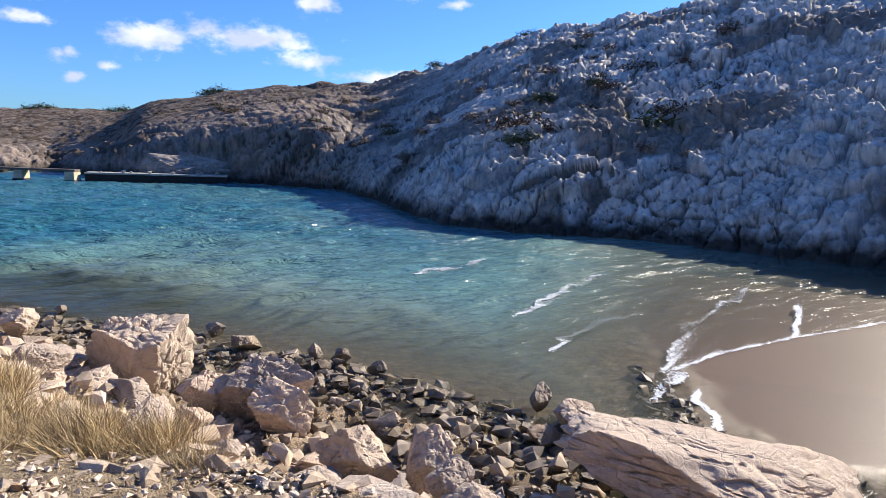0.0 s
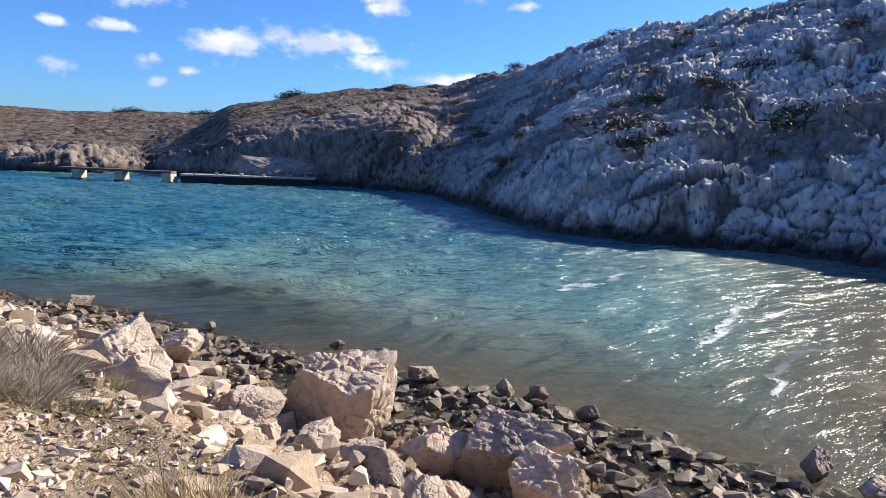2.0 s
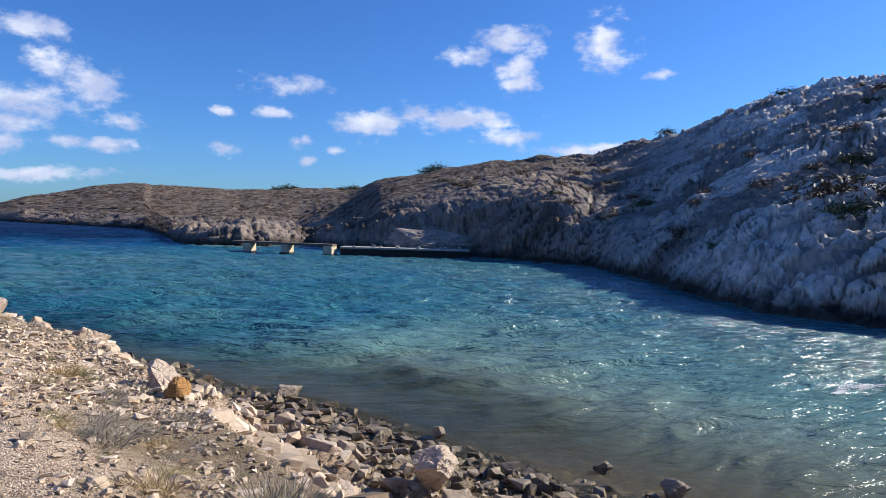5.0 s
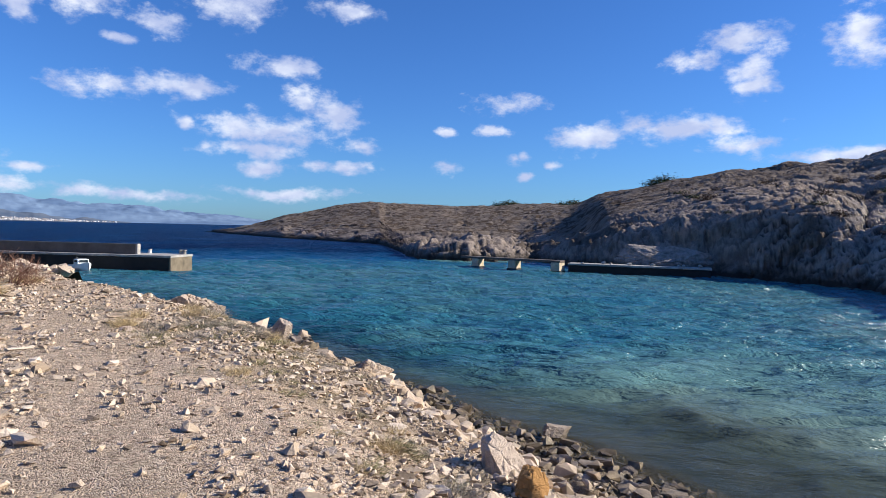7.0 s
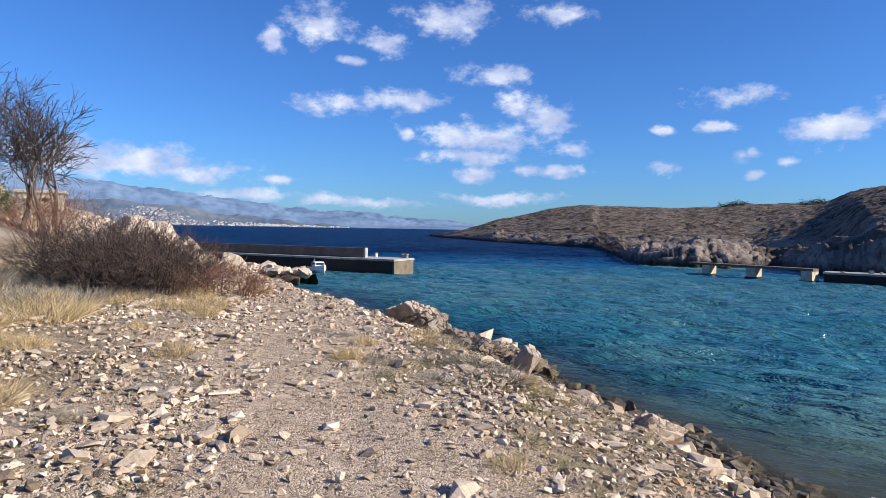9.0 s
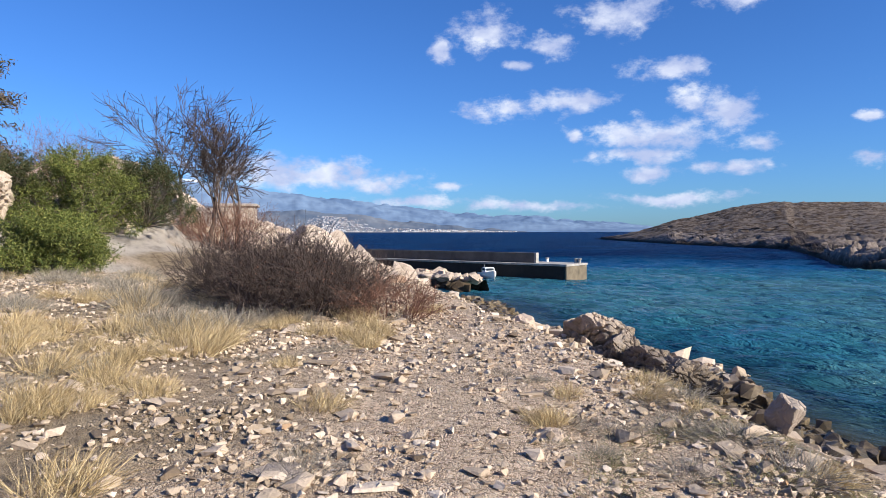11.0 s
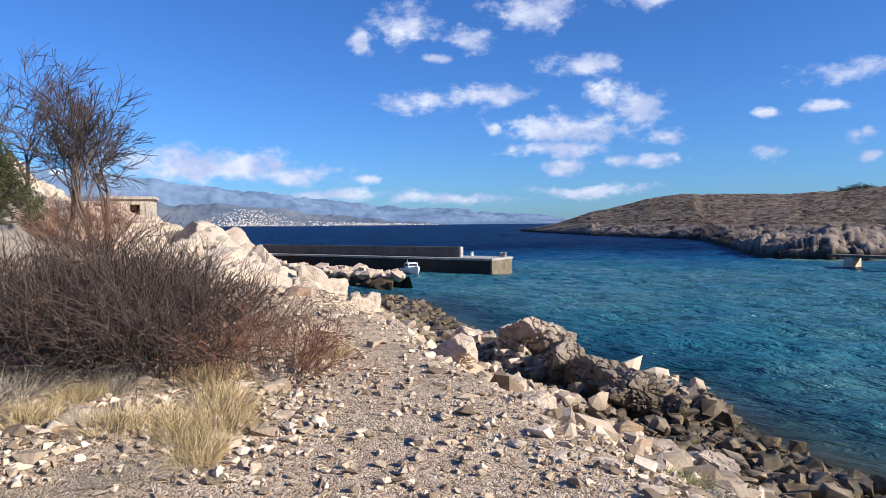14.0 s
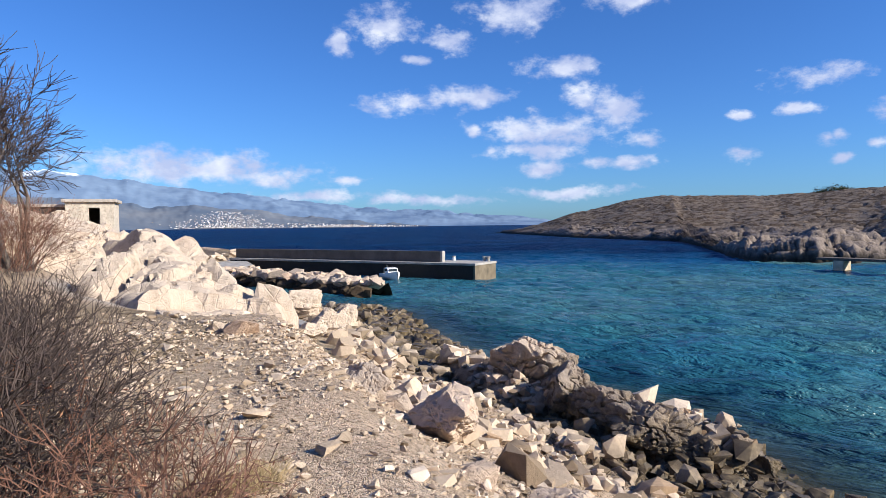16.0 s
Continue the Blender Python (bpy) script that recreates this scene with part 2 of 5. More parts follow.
def limestone(name, base=(0.57, 0.495, 0.425), dark=(0.34, 0.285, 0.24), scale=1.0, own=True, stain=True, high=TIDE_HIGH):
    k = Nodes(name)
    big, mid, fine = k.noise(0.9 * scale, 4), k.noise(5 * scale, 6, 0.65), k.noise(38 * scale, 5, 0.7)
    col = k.ramp(mid, (0.28, dark), (0.5, base), (0.75, tuple(min(1, c * 1.2) for c in base)))
    col = k.mix(k.math("MULTIPLY", big, 0.55), col, tuple(c * f for c, f in zip(base, (1.06, 0.9, 0.76))))
    if own:
        col = k.mix(0.55, col, k.ramp(k.own(), (0.0, (0.5, 0.47, 0.45)), (0.3, (0.95, 0.9, 0.86)), (0.6, (1.0, 0.92, 0.8)), (0.93, (1.15, 1.0, 0.86)), (1.0, (0.9, 0.6, 0.38))), "MULTIPLY")
    crackle = k.node("ShaderNodeTexVoronoi", Vector=k.pos, Scale=3.2 * scale)
    crackle.feature = "DISTANCE_TO_EDGE"
    lines = k.ramp(crackle.outputs["Distance"], (0.0, 0.0), (0.05, 1.0))
    rough = 0.92
    if stain:
        col, wet = tide_stain(k, col, high=high)
        rough = k.node("ShaderNodeMapRange", Value=wet, From_Min=0.0, From_Max=0.85, To_Min=0.93, To_Max=0.5).outputs[0]
    h = k.math("ADD", k.math("MULTIPLY", mid, 0.6), k.math("MULTIPLY", fine, 0.25))
    h = k.math("ADD", h, k.math("MULTIPLY", lines, 0.12))
    return k.done(col, rough, k.bump(h, 0.9, 0.14), Specular_IOR_Level=0.3)


def ground_material():
    k = Nodes("limestone_gravel")
    sand = k.node("ShaderNodeAttribute")
    sand.attribute_name = "sand"
    rock = k.node("ShaderNodeAttribute")
    rock.attribute_name = "rock"
    soil = k.node("ShaderNodeAttribute")
    soil.attribute_name = "soil"
    shift = k.node("ShaderNodeVectorMath")
    shift.operation = "MULTIPLY_ADD"
    k.link(k.node("ShaderNodeTexNoise", Vector=k.pos, Scale=11.0, Detail=4.0).outputs["Color"], shift.inputs[0])
    shift.inputs[1].default_value = (0.16, 0.16, 0.16)
    k.link(k.pos, shift.inputs[2])
    peb = k.node("ShaderNodeTexVoronoi", Vector=shift.outputs[0], Scale=48.0)
    peb2 = k.node("ShaderNodeTexVoronoi", Vector=k.pos, Scale=9.0)
    tone = k.ramp(k.node("ShaderNodeSeparateColor", Color=peb.outputs["Color"]).outputs[0], (0.0, (0.15, 0.10, 0.065)), (0.2, (0.58, 0.43, 0.30)), (0.6, (0.86, 0.675, 0.50)), (1.0, (0.94, 0.785, 0.62)))
    tone2 = k.ramp(k.node("ShaderNodeSeparateColor", Color=peb2.outputs["Color"]).outputs[1], (0.0, (0.72, 0.67, 0.62)), (1.0, (1.08, 1.04, 1.0)))
    col = k.mix(0.8, tone, tone2, "MULTIPLY")
    patch = k.ramp(k.noise(0.7, 5), (0.42, 0.0), (0.62, 1.0))
    col = k.mix(k.math("MULTIPLY", patch, 0.35), col, (0.46, 0.36, 0.25))
    earth = k.ramp(k.noise(7, 6), (0.3, (0.17, 0.12, 0.07)), (0.7, (0.45, 0.35, 0.225)))
    col = k.mix(soil.outputs["Fac"], col, earth)
    bare = k.ramp(k.noise(2.4, 7, 0.65), (0.3, (0.34, 0.285, 0.24)), (0.5, (0.58, 0.51, 0.44)), (0.75, (0.68, 0.61, 0.53)))
    col = k.mix(rock.outputs["Fac"], col, bare)
    grain = k.ramp(k.noise(60, 3), (0.3, (0.115, 0.07, 0.03)), (0.7, (0.175, 0.112, 0.055)))
    wetcol, wet = tide_stain(k, col, 0.8)
    col = k.mix(sand.outputs["Fac"], wetcol, grain)
    h = k.math("MULTIPLY", peb.outputs["Distance"], -0.9)
    h = k.math("ADD", h, k.math("MULTIPLY", peb2.outputs["Distance"], -0.3))
    h = k.math("ADD", h, k.math("MULTIPLY", k.noise(16, 8, 0.78), 0.75))
    h = k.math("MULTIPLY", h, k.math("SUBTRACT", 1.0, k.math("MULTIPLY", sand.outputs["Fac"], 0.96)))
    rough = k.node("ShaderNodeMapRange", Value=sand.outputs["Fac"], To_Min=0.92, To_Max=0.38).outputs[0]
    return k.done(col, rough, k.bump(h, 0.95, 0.055), Specular_IOR_Level=0.3)


def hill_material():
    k = Nodes("hillside_limestone")
    scrub = k.node("ShaderNodeAttribute")
    scrub.attribute_name = "scrub"
    cleft = k.node("ShaderNodeAttribute")
    cleft.attribute_name = "cleft"
    mid = k.noise(0.8, 8, 0.68)
    col = k.ramp(mid, (0.28, (0.33, 0.315, 0.30)), (0.45, (0.57, 0.545, 0.515)), (0.6, (0.71, 0.68, 0.645)), (0.8, (0.80, 0.77, 0.73)))
    streak = k.node("ShaderNodeMapping", Vector=k.pos, Scale=(1.8, 1.8, 0.3))
    col = k.mix(0.45, col, k.ramp(k.noise(1.5, 5, 0.6, streak.outputs[0]), (0.36, (0.5, 0.48, 0.46)), (0.55, (1.1, 1.08, 1.05))), "MULTIPLY")
    brush_shade = k.ramp(k.noise(1.6, 6), (0.3, (0.02, 0.017, 0.012)), (0.6, (0.075, 0.055, 0.036)), (0.8, (0.15, 0.11, 0.07)))
    # Clefts between blocks get shade as dark colour, along with patches of brush
    col = k.mix(k.math("MULTIPLY", cleft.outputs["Fac"], 0.8), col, brush_shade)
    stones = k.node("ShaderNodeTexVoronoi", Vector=k.pos, Scale=0.5)
    pick = k.ramp(k.node("ShaderNodeSeparateColor", Color=stones.outputs["Color"]).outputs[0], (0.4, 0.0), (0.6, 1.0))
    moor = k.ramp(k.noise(0.3, 8, 0.75), (0.3, (0.03, 0.021, 0.014)), (0.55, (0.085, 0.058, 0.038)), (0.75, (0.20, 0.145, 0.10)))
    moor = k.mix(k.math("MULTIPLY", pick, 0.3), moor, (0.38, 0.32, 0.27))
    tan = k.node("ShaderNodeAttribute")
    tan.attribute_name = "tan"
    col = k.mix(tan.outputs["Fac"], col, k.mix(1.0, col, (0.42, 0.36, 0.325), "MULTIPLY"))
    col = k.mix(scrub.outputs["Fac"], col, moor)
    z = k.math("ADD", k.height(), k.math("MULTIPLY", k.math("SUBTRACT", k.noise(0.8, 4), 0.5), 1.6))
    tide = k.node("ShaderNodeMapRange", Value=z, From_Min=0.5, From_Max=1.9, To_Min=0.93, To_Max=0.0).outputs[0]
    col = k.mix(tide, col, (0.028, 0.024, 0.019))
    h = k.math("ADD", k.math("MULTIPLY", mid, 0.7), k.math("MULTIPLY", k.noise(5, 6, 0.7), 0.3))
    return k.done(col, 0.95, k.bump(h, 0.9, 0.5), Specular_IOR_Level=0.2)


def water_material():
    k = Nodes("sea_water")
    deep = k.node("ShaderNodeAttribute")
    deep.attribute_name = "depth"
    weed = k.node("ShaderNodeAttribute")
    weed.attribute_name = "weed"
    wob = k.math("MULTIPLY", k.math("SUBTRACT", k.noise(0.06, 4), 0.5), 1.4)
    d = k.math("MULTIPLY", deep.outputs["Fac"], k.math("ADD", wob, 1.0))
    n = k.node("ShaderNodeMapRange", Value=d, From_Min=0.0, From_Max=10.0)
    col = k.ramp(n.outputs[0], (0.0, (0.13, 0.115, 0.08)), (0.04, (0.15, 0.175, 0.14)), (0.12, (0.115, 0.22, 0.215)), (0.28, (0.032, 0.15, 0.205)), (0.45, (0.004, 0.07, 0.175)), (1.0, (0.001, 0.011, 0.055)))
    col = k.mix(k.math("MULTIPLY", weed.outputs["Fac"], k.ramp(k.noise(0.12, 3), (0.3, 0.4), (0.6, 0.75))), col, (0.006, 0.02, 0.024))
    alpha = k.node("ShaderNodeMapRange", Value=deep.outputs["Fac"], From_Min=0.0, From_Max=0.8, To_Min=0.2, To_Max=1.0).outputs[0]
    alpha = k.math("MAXIMUM", alpha, k.math("MULTIPLY", weed.outputs["Fac"], 0.9))
    gloss = k.ramp(k.math("MULTIPLY", deep.outputs["Fac"], 0.125), (0.0, 0.08), (0.22, 0.22), (0.32, 0.45), (1.0, 0.12))
    a = k.node("ShaderNodeMapping", Vector=k.pos, Rotation=(0, 0, radians(40)), Scale=(3.4, 0.75, 1))
    a.vector_type = "TEXTURE"
    b = k.node("ShaderNodeMapping", Vector=k.pos, Rotation=(0, 0, radians(28)), Scale=(2.8, 0.75, 1))
    b.vector_type = "TEXTURE"
    swell, chop, ripple = k.noise(0.42, 3, 0.5, a.outputs[0], 0.3), k.noise(1.3, 4, 0.62, b.outputs[0], 0.5), k.noise(5.5, 3, 0.6, a.outputs[0], 0.3)
    h = k.math("ADD", k.math("MULTIPLY", swell, 0.9), k.math("MULTIPLY", chop, 0.7))
    h = k.math("ADD", h, k.math("MULTIPLY", ripple, 0.11))
    calm = k.node("ShaderNodeMapRange", Value=deep.outputs["Fac"], From_Min=0.0, From_Max=2.6, To_Min=0.12, To_Max=1.0).outputs[0]
    rough = k.ramp(k.math("MULTIPLY", deep.outputs["Fac"], 0.125), (0.0, 0.2), (0.22, 0.14), (1.0, 0.5))
    return k.done(col, rough, k.bump(k.math("MULTIPLY", h, calm), 1.0, 1.2), Alpha=alpha, IOR=1.33, Specular_IOR_Level=gloss)


LIMESTONE = limestone("pale_limestone")
STONES = limestone("shore_stones", scale=2.0)
SEA_WORN = limestone("sea_worn_limestone", (0.47, 0.41, 0.355), (0.21, 0.175, 0.145), high=1.7)
GROUND, HILL, WATER = ground_material(), hill_material(), water_material()
CONCRETE = plain("aged_concrete", (0.36, 0.335, 0.30), 0.9, 0.35, 1.5, 0.6)
# Warm copy of the concrete: sunlight on the piers is put into the colour
CONCRETE_WARM = plain("sunlit_concrete_pier", (0.48, 0.40, 0.28), 0.9, 0.25, 1.5, 0.6)
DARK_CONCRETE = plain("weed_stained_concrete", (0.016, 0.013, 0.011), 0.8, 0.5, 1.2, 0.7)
HULL = plain("white_boat_gelcoat", (0.78, 0.78, 0.77), 0.3, 0.04, 3)
BOAT_GLASS = plain("dark_boat_glass", (0.03, 0.04, 0.05), 0.1, 0.1, 3)
MASONRY = plain("hut_stone", (0.52, 0.455, 0.37), 0.92, 0.3, 4, 0.6)
ROOFING = plain("hut_roof_slab", (0.42, 0.37, 0.32), 0.9, 0.25, 4, 0.4)
# Shade painted as near-black stone, for the hut's wing and inner back wall
DARK = plain("shade_dark_stone", (0.06, 0.05, 0.045), 0.95, 0.3, 4)
BARK = plain("grey_bark", (0.14, 0.11, 0.09), 0.9, 0.35, 14, 0.5)
TWIG = plain("brown_twig", (0.06, 0.041, 0.033), 0.85, 0.4, 5)
RED_TWIG = plain("reddish_twig", (0.17, 0.085, 0.055), 0.85, 0.4, 5)


def leaf_material(name, dark, mid, lite, rough=0.65):
    k = Nodes(name)
    col = k.ramp(k.island(), (0.0, dark), (0.5, mid), (1.0, lite))
    col = k.mix(0.5, col, k.ramp(k.noise(1.8, 4), (0.3, 0.55), (0.7, 1.25)), "MULTIPLY")
    return k.done(col, rough, Specular_IOR_Level=0.25)


STRAW = leaf_material("dry_straw", (0.24, 0.165, 0.075), (0.46, 0.34, 0.17), (0.66, 0.52, 0.30))
STRAW_GREY = leaf_material("grey_dead_herb", (0.15, 0.13, 0.10), (0.29, 0.25, 0.195), (0.42, 0.37, 0.29))
GREENISH = leaf_material("yellow_green_herb", (0.13, 0.12, 0.05), (0.24, 0.22, 0.09), (0.38, 0.33, 0.16))
JUNIPER = leaf_material("juniper_green", (0.045, 0.065, 0.015), (0.125, 0.15, 0.03), (0.25, 0.25, 0.065))
PINE = leaf_material("dark_pine_needles", (0.025, 0.04, 0.012), (0.06, 0.075, 0.025), (0.12, 0.09, 0.045))
PINE_BROWN = leaf_material("brownish_pine_needles", (0.05, 0.045, 0.02), (0.11, 0.085, 0.045), (0.19, 0.13, 0.08))

# ---- the ground: near shore, terrace, seabed ----
SHORE = np.array([
    (90, 30), (40, 31), (28, 29), (17.1, 22.5), (12.2, 20.2), (8.7, 18.2), (6.9, 16.8), (6.2, 14.2), (5.6, 12.6), (4.2, 12.2),
    (2.4, 12.6), (1.0, 13.6), (-0.8, 15.0), (-2.9, 16.6), (-4.9, 17.3), (-6.9, 18.3), (-10.7, 19.8), (-14, 21.7),
    (-16.3, 22.8), (-19.3, 23.4), (-23.4, 25.2), (-27.6, 26.2), (-31.0, 27.6), (-33.5, 28.6), (-36, 28.2), (-39, 27.4),
    (-43.3, 28.3), (-51.5, 30.8), (-59.4, 33.7), (-62, 33.2), (-66, 30), (-70.6, 27.4), (-80, 27.0), (-96, 30.0),
    (-106, 35), (-114, 42), (-130, 46), (-170, 50), (-240, 54), (-330, 57), (-520, 40), (-1000, -40)], float)
EDGE = np.array([
    (90, -6, 4.2), (30, 0, 4.0), (12, 1.5, 3.9), (4, 2.5, 3.75), (0, 3.4, 3.55), (-3, 4.8, 3.5), (-6.5, 7.3, 3.45), (-9.5, 9.8, 3.5), (-12.4, 11.9, 3.5),
    (-17.4, 15.8, 3.2), (-20, 16.2, 3.35), (-24, 16.8, 3.1), (-29, 17.8, 3.0), (-35, 19.4, 2.3), (-43, 22.5, 1.6), (-52, 24.5, 1.3),
    (-60, 25, 1.3), (-70, 22.5, 1.4), (-82, 22.5, 1.6), (-96, 27, 1.8), (-106, 32.5, 2.0), (-122, 41, 2.4), (-170, 40, 3), (-330, 46, 4), (-1000, -60, 5)], float)


def to_line(x, y, line):
    """Distance from points to a polyline, and the line's third column there."""
    best, val = np.full(x.shape, 1e9), np.zeros(x.shape)
    for a, b in zip(line[:-1], line[1:]):
        ex, ey = b[0] - a[0], b[1] - a[1]
        t = np.clip(((x - a[0]) * ex + (y - a[1]) * ey) / (ex * ex + ey * ey), 0, 1)
        d = np.hypot(x - a[0] - t * ex, y - a[1] - t * ey)
        near = d < best
        best = np.where(near, d, best)
        if len(a) > 2:
            val = np.where(near, a[2] + t * (b[2] - a[2]), val)
    return best, val


def inside(x, y, line):
    """Whether points lie on the land side of a polyline that runs from east to west."""
    ring = [tuple(p[:2]) for p in line] + [(-1000, -4000), (90, -4000)]
    hit = np.zeros(x.shape, bool)
    for (ax, ay), (bx, by) in zip(ring, ring[1:] + ring[:1]):
        if ay == by:
            continue
        hit ^= ((ay > y) != (by > y)) & (x < (bx - ax) * (y - ay) / (by - ay) + ax)
    return hit


def bump_at(x, y, cx, cy, rx, ry, turn=0.0):
    c, s = math.cos(radians(turn)), math.sin(radians(turn))
    u, v = ((x - cx) * c + (y - cy) * s) / rx, (-(x - cx) * s + (y - cy) * c) / ry
    return np.exp(-(u * u + v * v))


def outcrop_mask(x, y):
    """Where bare rock rises out of the slope beyond the bushes."""
    wx, wy = x + 1.2 * fbm(x * 0.3, y * 0.3, 3, 91), y + 1.2 * fbm(x * 0.3 + 9, y * 0.3, 3, 92)
    a, _ = to_line(wx, wy, np.array([(-37.6, 15.2), (-44, 15.4), (-52, 15.3), (-62, 15.8)]))
    b, _ = to_line(wx, wy, np.array([(-38.5, 9.6), (-41, 9.3), (-44.5, 11.5)]))
    c, _ = to_line(wx, wy, np.array([(-33.6, 3.6), (-35.2, 5.6)]))
    d, _ = to_line(wx, wy, np.array([(-41.0, 27.2), (-37.0, 26.5), (-33.0, 26.2), (-30.4, 26.2)]))
    return smooth(2.6, 1.3, a), np.maximum(smooth(1.6, 0.5, b), smooth(1.5, 0.5, d)), smooth(1.9, 0.7, c)


def ground_height(x, y, detail=True):
    x, y = np.asarray(x, float), np.asarray(y, float)
    ds, _ = to_line(x, y, SHORE)
    de, ze = to_line(x, y, EDGE)
    land, top = inside(x, y, SHORE), inside(x, y, EDGE)
    u = ds / (ds + de + 1e-6)
    slope = ze * u ** (1.6 + 0.8 * smooth(-20, -9, x))
    level = 4.02 + 0.12 * fbm(x * 0.12, y * 0.12, 3, 5) + 0.32 * smooth(-17, -24, x) - 2.3 * smooth(-31, -45, x) * smooth(13.0, 17.5, y) - 1.0 * smooth(-50, -64, x)
    flat = ze + (level - ze) * smooth(0, 2.2, de)
    climb = 0.34 * np.maximum(0, (-33.5 - x) + 0.4 * (8 - y))
    rise = 6.5 * (1 - np.exp(-climb / 6.5)) * smooth(14.5, 8, y) + 0.7 * bump_at(x, y, -58, 12, 20, 6, -4) + 3.3 * bump_at(x, y, -87, 15, 15, 9) + 4.6 * bump_at(x, y, -104, 26.5, 15, 8)
    rise = rise + 0.25 * bump_at(x, y, -30, 6, 6, 5) + 0.05 * np.maximum(0, -y - 4)
    flat = flat + rise * smooth(1.0, 7.0, de)
    sea = -0.17 * ds ** 0.9 * (1 + 0.5 * smooth(20, 60, ds)) - 0.02
    sea = np.maximum(sea, -9 - 0.004 * ds)
    shallow = smooth(2, 14, x) * smooth(60, 20, x)
    sea = sea * (1 - 0.62 * shallow)
    h = np.where(top, flat, np.where(land, slope, sea))
    sandy = smooth(5.2, 7.0, x - 0.12 * (y - 12) + 0.5 * fbm(x * 0.8, y * 0.8, 3, 71)) * smooth(10.3, 11.4, y + 0.2 * (x - 6))
    beach = np.where(land, 0.03 + 0.045 * ds, sea)
    h = h * (1 - sandy) + beach * sandy
    if detail:
        a, b, c = outcrop_mask(x, y)
        crags = 0.75 * blocks(x, y, 1.7, 31, 1.2, 0.13, 1.15, 2.2) + 0.4 * blocks(x, y, 0.6, 33, 1.0, 0.2, 1.15, 2.6)
        h = h + b * (0.75 + 0.45 * crags) + c * (0.3 + 0.2 * crags)
        bank = np.where(land & ~top, smooth(0, 1.5, ds) * smooth(0, 1.0, de), 0) * (1 - sandy)
        h = h + bank * (0.22 * blocks(x, y, 0.9, 41, 0.8, 0.25, 0.7, 1.3) + 0.09 * blocks(x, y, 0.35, 43, 0.8, 0.3, 0.2, 1.3) + 0.25 * fbm(x * 0.5, y * 0.5, 3, 47))
        h = h + np.where(top, 0.04 * fbm(x * 1.1, y * 1.1, 4, 51) + 0.012 * fbm(x * 4, y * 4, 3, 53), 0) * (1 - a)
        h = h + np.where(~land & (ds < 7), 0.07 * blocks(x, y, 0.55, 57, 0.8, 0.3) * smooth(7, 1, ds), 0) * (1 - sandy)
    return h, land, top, ds, de, sandy


def spaced(lo, hi, step, reach, grow=1.22):
    mid = list(np.arange(lo, hi + step / 2, step))
    for end, sign in ((lo, -1), (hi, 1)):
        s, v, outer = step, end, []
        while abs(v - end) < reach:
            s *= grow
            v += sign * s
            outer.append(v)
        mid = outer[::-1] + mid if sign < 0 else mid + outer
    return np.array(mid)


def make_ground():
    xs, ys = spaced(-47, 9, 0.125, 3500, 1.05), spaced(-1.5, 29, 0.125, 3500, 1.08)
    x, y = [g.ravel() for g in np.meshgrid(xs, ys, indexing="ij")]
    h, land, top, ds, de, sandy = ground_height(x, y)
    me = mesh_from("ground", np.stack([x, y, h], 1), grid_faces(len(xs), len(ys)), GROUND, True)
    a, b, c = outcrop_mask(x, y)
    attribute(me, "sand", sandy)
    slabs = smooth(-26, -31, x) * smooth(13, 10, y) * smooth(-0.1, 0.15, fbm(x * 0.35, y * 0.35, 3, 67)) * top
    attribute(me, "rock", np.clip(np.maximum(np.maximum(np.maximum(a, b), c) * 1.3, slabs), 0, 1))
    path, _ = to_line(x, y, np.array([(4, -4), (-1, 0.1), (-6, 3.6), (-10, 7), (-14, 9.8), (-18, 11.6), (-22, 13.6), (-28, 16.5), (-36, 19)]))
    soil = np.where(top, smooth(1.4, 2.6, path + 0.8 * fbm(x * 0.6, y * 0.6, 3, 61)) * (0.3 + 0.6 * smooth(-0.15, 0.3, fbm(x * 0.5, y * 0.5, 4, 63))), 0.12)
    soil = soil + np.where(top, 1.0 * smooth(3.4, 1.2, de) * smooth(-0.3, 0.1, fbm(x * 0.8, y * 0.8, 4, 65)) * smooth(1.0, 1.8, path), 0)
    attribute(me, "soil", np.clip(soil, 0, 1) * (1 - a))
    tagged(new("ground", me), "pale limestone gravel shore with sandy cove and seabed", "ground", kind="structure")


make_ground()

# ---- the sea ----


def sea_wave(x, y):
    """Height of the wind waves."""
    u = x * math.cos(0.66) + y * math.sin(0.66)
    v = -x * math.sin(0.66) + y * math.cos(0.66)
    v = v + 0.9 * fbm(u * 0.16, v * 0.16, 2, 207)
    crest = 1 - np.abs(fbm(u * 0.1, v * 0.42, 2, 201)) * 2.2
    chop = 1 - np.abs(fbm(u * 0.26, v * 1.1, 2, 203)) * 2.2
    return 0.2 * crest + 0.17 * chop + 0.1 * fbm(u * 0.7, v * 2.4, 2, 205) - 0.2


